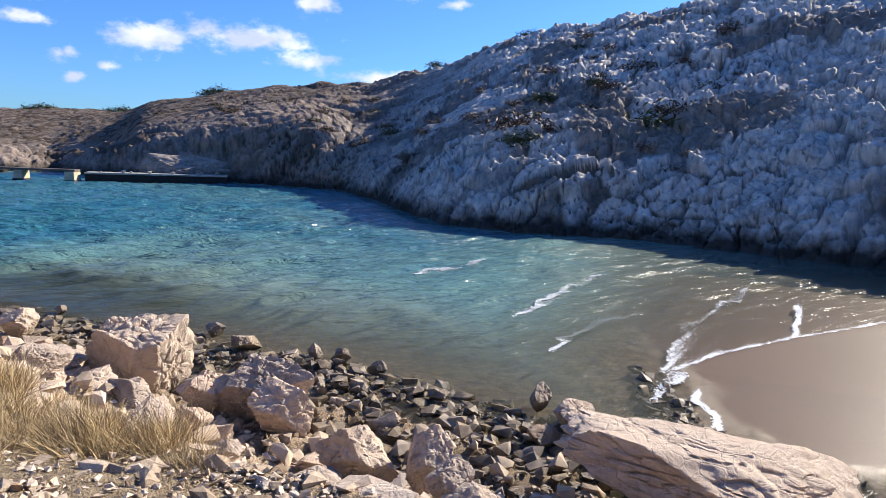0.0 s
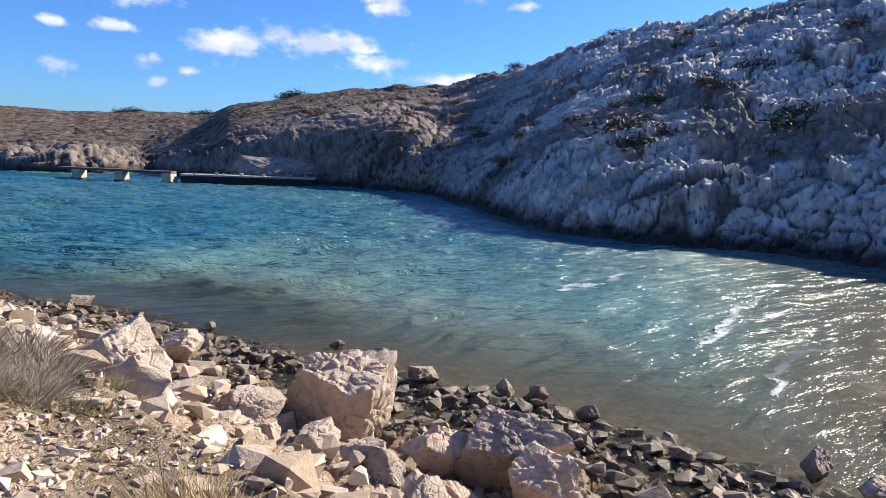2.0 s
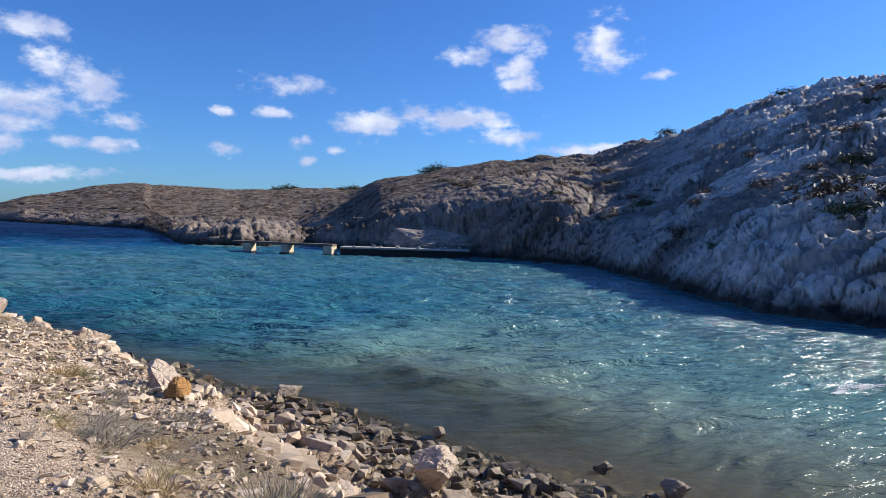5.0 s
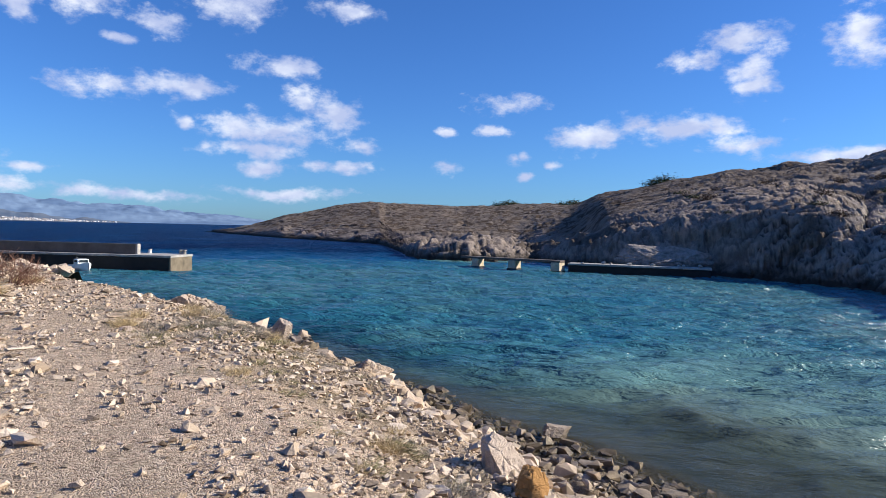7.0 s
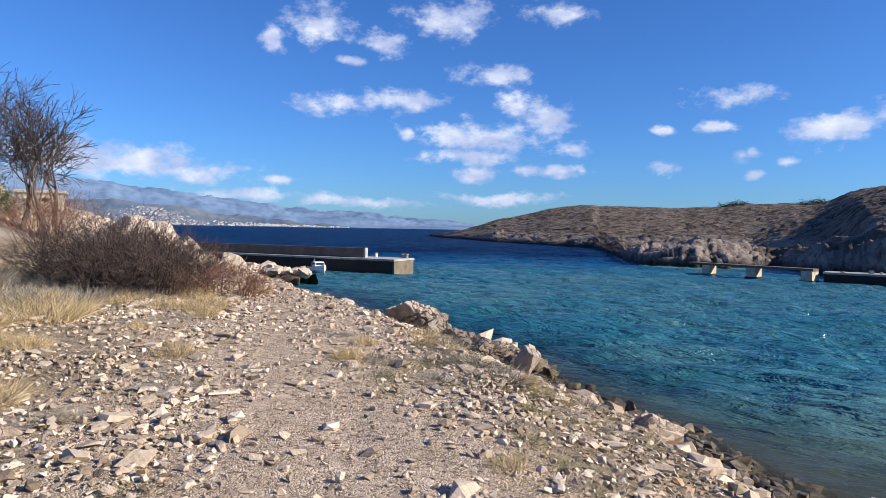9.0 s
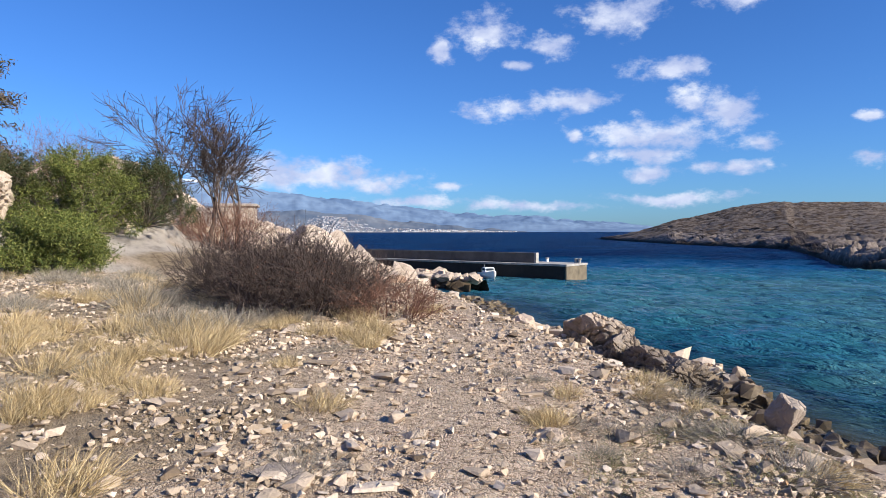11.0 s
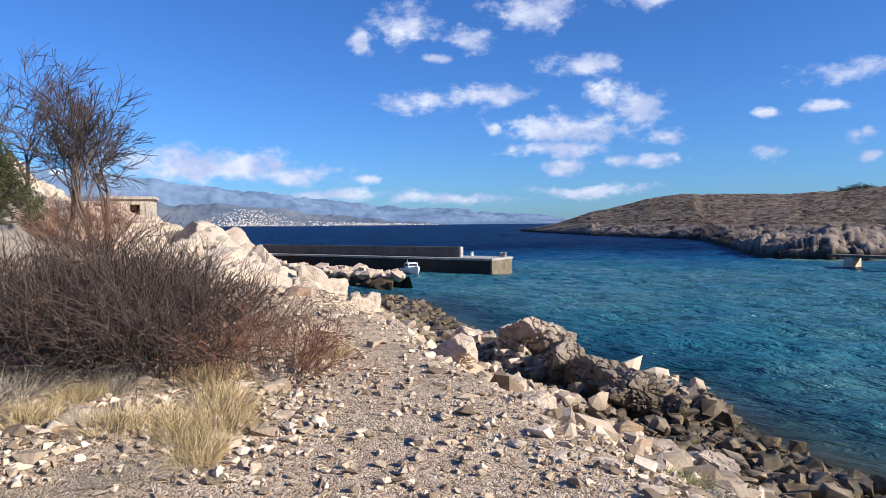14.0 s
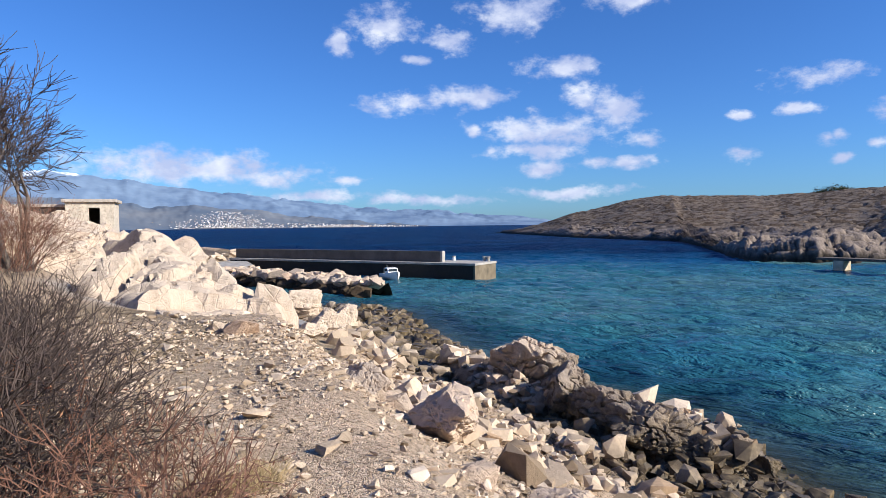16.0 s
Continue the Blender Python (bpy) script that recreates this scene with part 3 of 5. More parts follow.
def make_sea():
    o = (-8.0, 5.0)
    yaw = np.radians(np.linspace(-95, 100, 640))
    rad = np.concatenate([np.geomspace(6.0, 220, 620), np.geomspace(222, 4800, 60)])
    a, r = [g.ravel() for g in np.meshgrid(yaw, rad, indexing="ij")]
    x, y = o[0] - np.sin(a) * r, o[1] + np.cos(a) * r
    ds, _ = to_line(x, y, SHORE)
    land = inside(x, y, SHORE)
    far = far_shore(np.degrees(a)) - r
    bed, *_ = ground_height(x, y, False)
    lively = smooth(0.3, 6, ds) * smooth(400, 60, r)
    w = sea_wave(x, y)
    z = w * lively * (0.3 + 0.7 * smooth(6, -14, x))
    me = mesh_from("sea", np.stack([x, y, z], 1), grid_faces(len(yaw), len(rad)), WATER, True)
    me.flip_normals()
    depth = np.where(land, 0.0, np.maximum(-bed, 0))
    # the head of the cove is shallow, the open sea deep
    depth = depth * (0.75 + 0.25 * smooth(25, 110, r)) + 4.0 * smooth(95, 210, r)
    depth = depth + 2.6 * smooth(-14, -30, x) * smooth(0.5, 5, ds) * ~land
    depth = np.minimum(depth, 2.5 + 0.9 * smooth(-20, -45, x) * smooth(60, 35, r) + 7 * smooth(85, 180, r))
    depth = np.where(far < 25, np.minimum(depth, 1.2 + 0.35 * np.maximum(far, 0) + 8 * smooth(115, 190, r)), depth)
    attribute(me, "depth", depth)
    attribute(me, "weed", smooth(-3, -13, x) * smooth(0.3, 1.6, ds) * smooth(10, 2.5, ds) * ~land)
    tagged(new("water", me), "choppy turquoise to deep blue sea filling the cove", "sea", kind="structure")


# ---- the hillside across the cove ----
FAR = np.array([  # yaw, distance of the shore, distance of the ridge, elevation of the ridge, height of the shore cliff, its depth
    (52.5, 470, 480, -0.7, 0.5, 5), (50.4, 385, 440, -0.45, 2, 8), (48.6, 340, 440, 0.15, 2, 12), (46.3, 293, 450, 0.75, 1.5, 12), (44.5, 275, 455, 1.05, 1.5, 12), (41.6, 248, 460, 1.8, 1.5, 10),
    (38.2, 222, 455, 2.2, 1.5, 10), (37.0, 172, 450, 2.2, 1.2, 8), (35.9, 136, 445, 2.2, 2.0, 6), (34.6, 122, 438, 2.2, 2.6, 6), (33, 118, 430, 2.25, 3.0, 8), (30.6, 117, 420, 2.3, 4.4, 8), (27.5, 120, 405, 2.45, 3.0, 8), (25, 124, 395, 2.55, 3.0, 8),
    (22, 112, 385, 2.75, 4.6, 6), (18, 103, 360, 3.4, 6.6, 6), (13.7, 100, 330, 4.3, 8.0, 7), (10, 97.5, 290, 4.95, 9.0, 7), (5, 92, 235, 5.4, 9.2, 8), (0.9, 86, 210, 5.9, 5.0, 9), (-4, 68, 185, 7.1, 2.6, 5), (-6.4, 60.5, 172, 7.7, 2.4, 5),
    (-9, 54, 160, 8.6, 2.6, 5), (-11.8, 49, 150, 9.6, 2.8, 5), (-16, 46.8, 138, 10.7, 3.2, 4.5), (-22.1, 45.7, 125, 11.9, 3.2, 4.5), (-29.7, 46.5, 115, 13, 2.5, 5), (-42, 46.2, 110, 14.2, 2.2, 6), (-60, 44, 105, 14.5, 3, 6), (-85, 46, 110, 12, 3, 8), (-110, 60, 130, 9, 3, 10)], float)


LAG = np.array([(-52.5, 0), (-38.2, 0), (-37.0, 50), (-35.9, 86), (-34.6, 98), (-30, 94), (-26, 80), (-22.5, 30), (-19, 0), (110, 0)], float)  # where low ground lies before the slope


def far_shore(yaw_deg):
    return np.interp(-yaw_deg, -FAR[:, 0], FAR[:, 1])


def far_base(a, r):
    """Smooth height of the far side at yaw a (degrees) and distance r from the cove's middle, and how far scrub covers it."""
    ds, dr, el, cliff, deep = [np.interp(-a, -FAR[:, 0], FAR[:, i]) for i in range(1, 6)]
    x, y = -8 - np.sin(np.radians(a)) * r, 5 + np.cos(np.radians(a)) * r
    ds = ds + 1.6 * fbm(x * 0.12, y * 0.12, 3, 101) + 0.7 * fbm(x * 0.5, y * 0.5, 3, 103)
    crest = 5.6 + dr * np.tan(np.radians(el))
    s = np.clip((r - ds) / np.maximum(dr - ds, 1), -1, 3)
    start = np.interp(-a, LAG[:, 0], LAG[:, 1])
    up = np.maximum((r - ds - start) / np.maximum(dr - ds - start, 1), 0)
    cliff = np.minimum(cliff, crest * 0.6)
    base = cliff * (1 - np.exp(-np.maximum(r - ds, 0) / (deep * 0.5)))
    base = base * (1 - 0.6 * smooth(10, 26, r - ds) * smooth(0, 25, start))
    h = base + (crest - cliff) * np.where(up < 1, up ** 0.95, 1 - 0.25 * (up - 1))
    h = h + smooth(0, 0.2, s) * 1.3 * fbm(x * 0.05, y * 0.05, 4, 121)
    h = np.where(s < 0, np.maximum((r - ds) * 0.7, -12), h)
    scrub = smooth(8, 21, a) * smooth(0.02, 0.14, s) * smooth(3.0, 6.0, h) + 0.75 * smooth(0.15, 0.6, s) * smooth(-12, 8, a)
    return x, y, h, np.clip(scrub, 0, 1), r - ds


def far_relief(x, y, h, a, r, scrub, off):
    """Relief of the rocks on the far side, along the slope's normal, and a mask of painted cleft shade plus brush
    patches.
    """
    sx, sy = x - np.sin(np.radians(a)) * h * 1.1, y + np.cos(np.radians(a)) * h * 1.1
    on = smooth(-1.5, 1.0, off)
    b0 = blocks(sx, sy, 9.0, 117, 0.9, 0.10, 0.4, 1.9)
    b1 = blocks(sx, sy, 3.4, 111, 1.0, 0.09, 0.55, 2.5)
    b2 = blocks(sx, sy, 1.25, 113, 0.9, 0.14, 0.5, 2.0)
    b3 = blocks(sx, sy, 0.55, 115, 0.9, 0.25, 0.4, 1.4)
    massive = smooth(0.05, 0.35, fbm(x * 0.035 + 3, y * 0.035, 3, 131))
    rel = 0.8 * b0 + 0.75 * b1 * (1 - 0.5 * massive) + 0.46 * b2 * smooth(320, 150, r) * (1 - 0.55 * massive) + 0.2 * b3 * smooth(90, 60, r)
    rel = rel * (1 + 0.35 * smooth(100, 260, r)) * (1 - 0.6 * scrub)
    brush_shade = smooth(0.0, 0.22, fbm(x * 0.07, y * 0.07, 4, 127) + 0.12)
    cleft = np.maximum(smooth(-0.35, -0.8, np.minimum(b1, b2 * 0.9)) * (0.55 + 0.45 * brush_shade), smooth(0.2, 0.36, fbm(x * 0.11, y * 0.11, 4, 129)) * 0.8) * on
    return rel * on, cleft * (1 - 0.6 * scrub)


def make_hillside():
    yaw = np.concatenate([np.linspace(-105, -58, 40)[:-1], np.linspace(-58, 52.5, 780)])
    frac = np.concatenate([np.linspace(-0.03, 0.34, 200)[:-1], np.linspace(0.34, 1.12, 130), [1.3, 1.7, 2.4]])
    a, f = np.meshgrid(yaw, frac, indexing="ij")
    ds, dr = far_shore(a), np.interp(-a, -FAR[:, 0], FAR[:, 2])
    r = ds - 2.5 + f * (dr - ds + 2.5)
    x, y, h, scrub, off = far_base(a, r)
    rel, cleft = far_relief(x, y, h, a, r, scrub, off)
    steep = np.clip(np.gradient(h, axis=1) / np.maximum(np.gradient(r, axis=1), 0.05), 0, 1.6)
    tilt = np.sqrt(1 + steep ** 2)
    out = -rel * steep / tilt
    x, y, h = x - np.sin(np.radians(a)) * out, y + np.cos(np.radians(a)) * out, h + rel / tilt
    me = mesh_from("hillside", np.stack([x.ravel(), y.ravel(), h.ravel()], 1), grid_faces(len(yaw), len(frac)), HILL, True)
    me.flip_normals()
    attribute(me, "scrub", scrub.ravel())
    attribute(me, "cleft", cleft.ravel())
    attribute(me, "tan", smooth(-14, 6, a).ravel())
    tagged(new("hillside", me), "bare grey karst hillside of fissured limestone across the cove", "hillside", kind="structure")


make_sea()
make_hillside()

# ---- mountains beyond the sea ----


# Distance haze is painted in: bluish base colour, lifted by a faint emission
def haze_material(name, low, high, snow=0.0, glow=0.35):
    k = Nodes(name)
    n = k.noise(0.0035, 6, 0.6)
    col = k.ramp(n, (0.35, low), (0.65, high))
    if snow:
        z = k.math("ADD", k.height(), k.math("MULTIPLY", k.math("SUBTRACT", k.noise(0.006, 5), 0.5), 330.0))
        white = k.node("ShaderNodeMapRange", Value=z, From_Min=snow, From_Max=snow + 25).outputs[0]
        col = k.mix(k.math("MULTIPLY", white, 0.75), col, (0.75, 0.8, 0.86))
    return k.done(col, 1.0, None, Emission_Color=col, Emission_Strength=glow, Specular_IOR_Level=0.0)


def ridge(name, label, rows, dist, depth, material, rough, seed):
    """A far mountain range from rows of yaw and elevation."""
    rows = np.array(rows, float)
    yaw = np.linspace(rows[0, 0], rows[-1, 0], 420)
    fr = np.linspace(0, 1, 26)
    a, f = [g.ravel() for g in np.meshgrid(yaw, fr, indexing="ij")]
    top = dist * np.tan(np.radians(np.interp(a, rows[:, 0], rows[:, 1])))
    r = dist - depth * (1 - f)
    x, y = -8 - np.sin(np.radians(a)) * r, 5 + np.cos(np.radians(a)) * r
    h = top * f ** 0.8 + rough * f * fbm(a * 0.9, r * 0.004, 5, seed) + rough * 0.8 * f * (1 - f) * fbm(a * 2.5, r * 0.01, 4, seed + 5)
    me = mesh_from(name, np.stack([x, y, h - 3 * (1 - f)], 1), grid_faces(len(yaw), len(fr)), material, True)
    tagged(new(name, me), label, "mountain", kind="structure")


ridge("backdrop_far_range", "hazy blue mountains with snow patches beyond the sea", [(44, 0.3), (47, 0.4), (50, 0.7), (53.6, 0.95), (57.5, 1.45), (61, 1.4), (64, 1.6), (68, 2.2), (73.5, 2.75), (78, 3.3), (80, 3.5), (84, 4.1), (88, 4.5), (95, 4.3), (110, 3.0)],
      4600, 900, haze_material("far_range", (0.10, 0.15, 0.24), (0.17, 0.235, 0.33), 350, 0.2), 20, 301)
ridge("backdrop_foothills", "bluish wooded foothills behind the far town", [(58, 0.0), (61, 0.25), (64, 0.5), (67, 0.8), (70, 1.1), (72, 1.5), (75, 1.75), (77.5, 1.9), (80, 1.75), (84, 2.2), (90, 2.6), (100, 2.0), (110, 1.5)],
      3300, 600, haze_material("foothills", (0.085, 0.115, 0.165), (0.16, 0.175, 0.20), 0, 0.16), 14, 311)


def make_town():
    rng = np.random.default_rng(5)
    vs, fs = [], []
    cube = np.array([(sx, sy, sz) for sx in (-.5, .5) for sy in (-.5, .5) for sz in (0, 1)], float)
    quads = np.array([(0, 1, 3, 2), (4, 6, 7, 5), (0, 4, 5, 1), (2, 3, 7, 6), (1, 5, 7, 3), (0, 2, 6, 4)])
    for _ in range(1500):
        yaw = rng.choice([rng.normal(75.0, 1.6), rng.uniform(59, 79), rng.normal(65.5, 2.0)], p=[0.5, 0.3, 0.2])
        f = rng.random() ** 2 * (1.0 if 72 < yaw < 78 else 0.3)
        r = 2705 + 420 * f
        top = 3300 * math.tan(radians(float(np.interp(yaw, [58, 64, 70, 75, 80], [0.0, 0.5, 1.1, 1.75, 1.75]))))
        z = top * ((r - 2700) / 600) ** 0.8 + 1.0
        x, y = -8 - math.sin(radians(yaw)) * r, 5 + math.cos(radians(yaw)) * r
        w, h = rng.uniform(2.5, 6.5), rng.uniform(1.6, 3.6)
        fs.append(quads + 8 * len(vs))
        vs.append(cube * (w, w * 0.8, h) + (x, y, z))
    k = Nodes("town_walls")
    col = k.ramp(k.island(), (0.0, (0.20, 0.15, 0.13)), (0.5, (0.40, 0.38, 0.37)), (1.0, (0.72, 0.72, 0.72)))
    # The walls emit slightly to brighten the distant houses; no lamps are meant
    me = mesh_from("town_houses", np.concatenate(vs), np.concatenate(fs), k.done(col, 0.9, Emission_Color=col, Emission_Strength=0.08))
    tagged(new("town_houses", me), "white houses of a distant coastal town below the mountains", "town", kind="stuff")


make_town()

# ---- rocks ----


def sphere(level):
    bm = bmesh.new()
    bmesh.ops.create_icosphere(bm, subdivisions=level, radius=1.0)
    bm.verts.ensure_lookup_table()
    v = np.array([p.co[:] for p in bm.verts])
    f = np.array([[q.index for q in p.verts] for p in bm.faces])
    bm.free()
    return v, f


BALL = {n: sphere(n) for n in (1, 2, 3, 4, 5, 6)}


def rock_shape(seed, level, planes=13, rough=0.05, jag=0.0):
    """A broken stone of unit size: a ball cut by random planes, then weathered."""
    rng = np.random.default_rng(seed)
    v, f = BALL[level]
    k = np.arange(planes)
    z = 1 - (2 * k + 1) / planes
    q = np.sqrt(1 - z * z)
    n = np.stack([q * np.cos(2.39996 * k + seed), q * np.sin(2.39996 * k + seed), z], 1) + rng.normal(size=(planes, 3)) * 0.28
    n /= np.linalg.norm(n, axis=1)[:, None]
    n = n @ np.array(Euler(tuple(rng.uniform(0, 6.28, 3))).to_matrix())
    off = rng.uniform(0.55, 0.85, planes)
    d = v @ n.T
    r = np.min(np.where(d > 0.05, off / np.maximum(d, 0.05), 9), axis=1)
    r = np.minimum(r, 1.35)
    if rough:
        w = np.array([noise.fractal(Vector(p * 2.2) + Vector((seed * 3.1, 0, 0)), 0.8, 2.1, 5 if level > 3 else 3) for p in v])
        r = r * (1 + rough * w)
    if jag:
        w = np.array([abs(noise.noise(Vector((p[0] * 5 + seed, p[1] * 1.6, p[2] * 2.2)))) for p in v])
        r = r - jag * (0.25 - np.minimum(w, 0.25))
        w = np.array([noise.noise(Vector(p * 3.1) + Vector((0, seed * 1.7, 4))) for p in v])
        r = r - 0.7 * jag * np.exp(-(w / 0.045) ** 2)
    return v * r[:, None], f


def shard(seed, points=10):
    """An angular broken stone of unit size: the hull of a few points, with flat faces and sharp edges."""
    rng = np.random.default_rng(seed + 9000)
    p = rng.normal(size=(points, 3))
    p /= np.abs(p).max(1)[:, None] ** 0.6 * np.linalg.norm(p, axis=1)[:, None] ** 0.4
    p *= rng.uniform(0.75, 1.0, points)[:, None]
    bm = bmesh.new()
    for q in p:
        bm.verts.new(q)
    bmesh.ops.convex_hull(bm, input=bm.verts)
    bmesh.ops.delete(bm, geom=[v for v in bm.verts if not v.link_faces], context="VERTS")
    bmesh.ops.triangulate(bm, faces=bm.faces)
    bmesh.ops.recalc_face_normals(bm, faces=bm.faces)
    bm.verts.index_update()
    bm.verts.ensure_lookup_table()
    v, f = np.array([q.co[:] for q in bm.verts]), np.array([[q.index for q in t.verts] for t in bm.faces])
    bm.free()
    return v, f


ROCK_MESH = {}


def rock_mesh(kind, material):
    key = (kind, material.name)
    if key not in ROCK_MESH:
        v, f = shard(kind, 13 + kind % 4)
        ROCK_MESH[key] = mesh_from("rock", v, f, material)
    return ROCK_MESH[key]


def rest(x, y):
    return float(ground_height(np.array([x]), np.array([y]))[0][0])


def boulder(name, label, x, y, size, base, seed, rz=0.0, tilt=(0, 0), material=None, group="", category="boulder", jag=0.1):
    """A large stone: its middle in plan, width, depth and height, and the level that it stands on."""
    v, f = rock_shape(seed, 6 if size[0] > 1.6 else 5 if size[0] > 0.6 else 4, 9 + seed % 5, 0.1, jag)
    v = v / (v.max(0) - v.min(0)) * size
    m = np.array(Euler((radians(tilt[0]), radians(tilt[1]), radians(rz))).to_matrix())
    v = v @ m.T
    v[:, 2] -= v[:, 2].min()
    ob = new(name, mesh_from(name, v, f, material or LIMESTONE, False))
    mesh_smooth_by_angle(ob.data)
    ob.location = (x, y, (rest(x, y) if base is None else base) - 0.1 * size[2])
    return tagged(ob, label, category, group)


def mesh_smooth_by_angle(me, limit=0.5):
    """Soft faces, with edges kept sharp where the stone is broken."""
    me.polygons.foreach_set("use_smooth", np.ones(len(me.polygons), bool))
    me.set_sharp_from_angle(angle=limit)


def merged(name, shapes, places, scales, turns, material, shade=False):
    """Many small stones as one mesh: shapes is a list of (verts, faces), dealt out in turn."""
    vs, fs, at = [], [], 0
    for k, (v, f) in enumerate(shapes):
        idx = np.arange(k, len(places), len(shapes))
        if not len(idx):
            continue
        c, s = np.cos(turns[idx]), np.sin(turns[idx])
        w = v[None] * scales[idx][:, None, :]
        x = w[..., 0] * c[:, None] - w[..., 1] * s[:, None]
        y = w[..., 0] * s[:, None] + w[..., 1] * c[:, None]
        w = np.stack([x, y, w[..., 2]], -1) + places[idx][:, None, :]
        vs.append(w.reshape(-1, 3))
        fs.append((f[None] + (np.arange(len(idx)) * len(v))[:, None, None] + at).reshape(-1, f.shape[1]))
        at += len(idx) * len(v)
    return mesh_from(name, np.concatenate(vs), np.concatenate(fs), material, shade)


CRAG = limestone("cream_crag", (0.57, 0.485, 0.395), (0.38, 0.31, 0.245), 0.8, own=False, stain=False)
PALE = "pale cream limestone boulder"
boulder("boulder", "large blocky limestone boulder standing at the water's edge", -6.3, 13.7, (2.3, 1.7, 1.95), 0.35, 3, 20, (0, -8))
boulder("boulder", "split brown limestone boulder among shore stones", -3.3, 12.5, (1.75, 1.3, 1.45), 0.25, 8, -25, (0, 14))
boulder("boulder", "pointed pale limestone boulder leaning on a darker one", -2.75, 11.3, (1.25, 0.9, 0.95), 0.6, 11, 10, (0, 20))
boulder("boulder", "rounded pale limestone boulder among shore stones", -4.35, 12.3, (1.05, 0.9, 0.85), 0.6, 14, 40)
boulder("boulder", "squat pale limestone boulder in the bank", -1.35, 8.7, (1.25, 1.0, 1.0), 0.95, 17, 5, (0, 8))
boulder("boulder", "wedge-shaped pale limestone boulder in the bank", -0.25, 8.7, (0.75, 0.8, 1.05), 0.95, 19, 60, (10, 15))
boulder("boulder", "small angular limestone boulder in the bank", -0.05, 7.9, (0.7, 0.6, 0.6), 1.2, 23, 30)
boulder("rock_slab", "long fissured limestone slab lying beside the wet sand", 4.0, 9.2, (4.9, 3.0, 1.25), 0.3, 29, -18, (0, 9), category="slab")
boulder("boulder", "tall pointed cream limestone boulder on the bank", -7.7, 8.9, (0.95, 1.35, 1.25), 2.75, 31, 35, (-12, 14))
boulder("boulder", PALE + " half buried in the bank", -7.2, 13.0, (0.75, 0.7, 0.6), 0.6, 37, 0)
boulder("boulder", PALE + " lying on the bank", -7.6, 11.5, (1.3, 0.9, 0.65), 1.1, 41, 20)
boulder("boulder", "angular brown limestone boulder beside the water", -10.8, 17.6, (1.0, 0.9, 0.8), 0.4, 43, 70)
boulder("boulder", PALE + " on the edge of the terrace", -17.3, 15.9, (0.7, 0.55, 0.5), 2.9, 47, 15)
boulder("standing_stone", "upright grey-white limestone stone on the terrace edge", -12.8, 12.2, (0.45, 0.4, 0.62), 3.3, 53, 25, (0, -10), category="stone")
boulder("orange_stone", "rounded orange-brown stone on the terrace edge", -12.35, 11.8, (0.3, 0.36, 0.34), 3.42, 59, 0,
        material=limestone("ochre_stone", (0.5, 0.28, 0.10), (0.30, 0.16, 0.06), 2.0, own=False, stain=False), category="stone")
boulder("standing_stone", "small upright pale stone on the terrace edge", -19.9, 16.3, (0.4, 0.35, 0.55), 3.25, 61, 0, (0, 8), category="stone")
boulder("standing_stone", "pointed grey limestone stone beside the path", -23.3, 15.7, (0.5, 0.42, 0.62), 3.2, 67, 20, (0, 12), category="stone")
boulder("flat_stone", "flat pale limestone slab lying on the path", -28.1, 15.4, (1.35, 0.8, 0.3), 3.5, 71, -15, category="stone")
boulder("flat_stone", "cracked grey flat rock flush with the terrace", -18.9, 13.1, (1.0, 0.75, 0.25), 3.85, 73, 25, category="stone")
boulder("boulder", "grey-brown limestone boulder low on the bank", -25.0, 17.0, (0.9, 0.7, 0.5), 2.9, 79, 10)
boulder("boulder", "dark weathered boulder at the water's edge", -26.2, 22.6, (1.3, 1.0, 0.9), 0.3, 83, 0)
boulder("boulder", PALE + " at the rim of the bank", -28.0, 17.6, (1.6, 1.0, 0.75), 3.0, 89, -20)
boulder("boulder", PALE + " leaning over the bank", -29.7, 17.2, (0.8, 0.6, 0.8), 3.1, 97, 30, (0, 15))
crest = np.random.default_rng(52)
for i in range(30):
    x = crest.uniform(-10.5, 0.6)
    y, w = 10.3 - 0.62 * (x + 4) + crest.uniform(-1.5, 1.3), 0.45 + 0.75 * crest.random() ** 1.5
    boulder("boulder", "flat-topped cream limestone boulder set in the bank", x, y, (w, w * crest.uniform(0.6, 0.9), w * crest.uniform(0.4, 0.7)), None, 900 + i, crest.uniform(0, 360), (crest.uniform(-14, 14), crest.uniform(-14, 14)), group="boulders of the bank")
for i, (x, y, w, d, h, rz, s) in enumerate([(-38.6, 26.9, 2.2, 1.6, 1.2, 10, 5), (-36.8, 26.5, 2.5, 1.9, 2.3, 30, 7), (-34.6, 26.3, 2.3, 1.7, 1.9, -10, 9), (-32.9, 26.0, 2.4, 1.5, 1.6, 5, 12),
                                            (-31.2, 25.9, 1.8, 1.4, 1.4, 50, 15), (-30.2, 26.3, 1.2, 1.0, 0.9, 0, 18), (-35.6, 25.2, 1.3, 1.0, 0.9, 25, 21), (-40.6, 27.0, 1.8, 1.3, 0.8, 0, 27)]):
    boulder("shore_rock", "weathered limestone rock with a dark sea-stained foot", x, y, (w * 1.2, d * 1.2, h * 1.15), -0.05, s + 200, rz, material=SEA_WORN, group="rocks at the point", category="rock", jag=0.26)
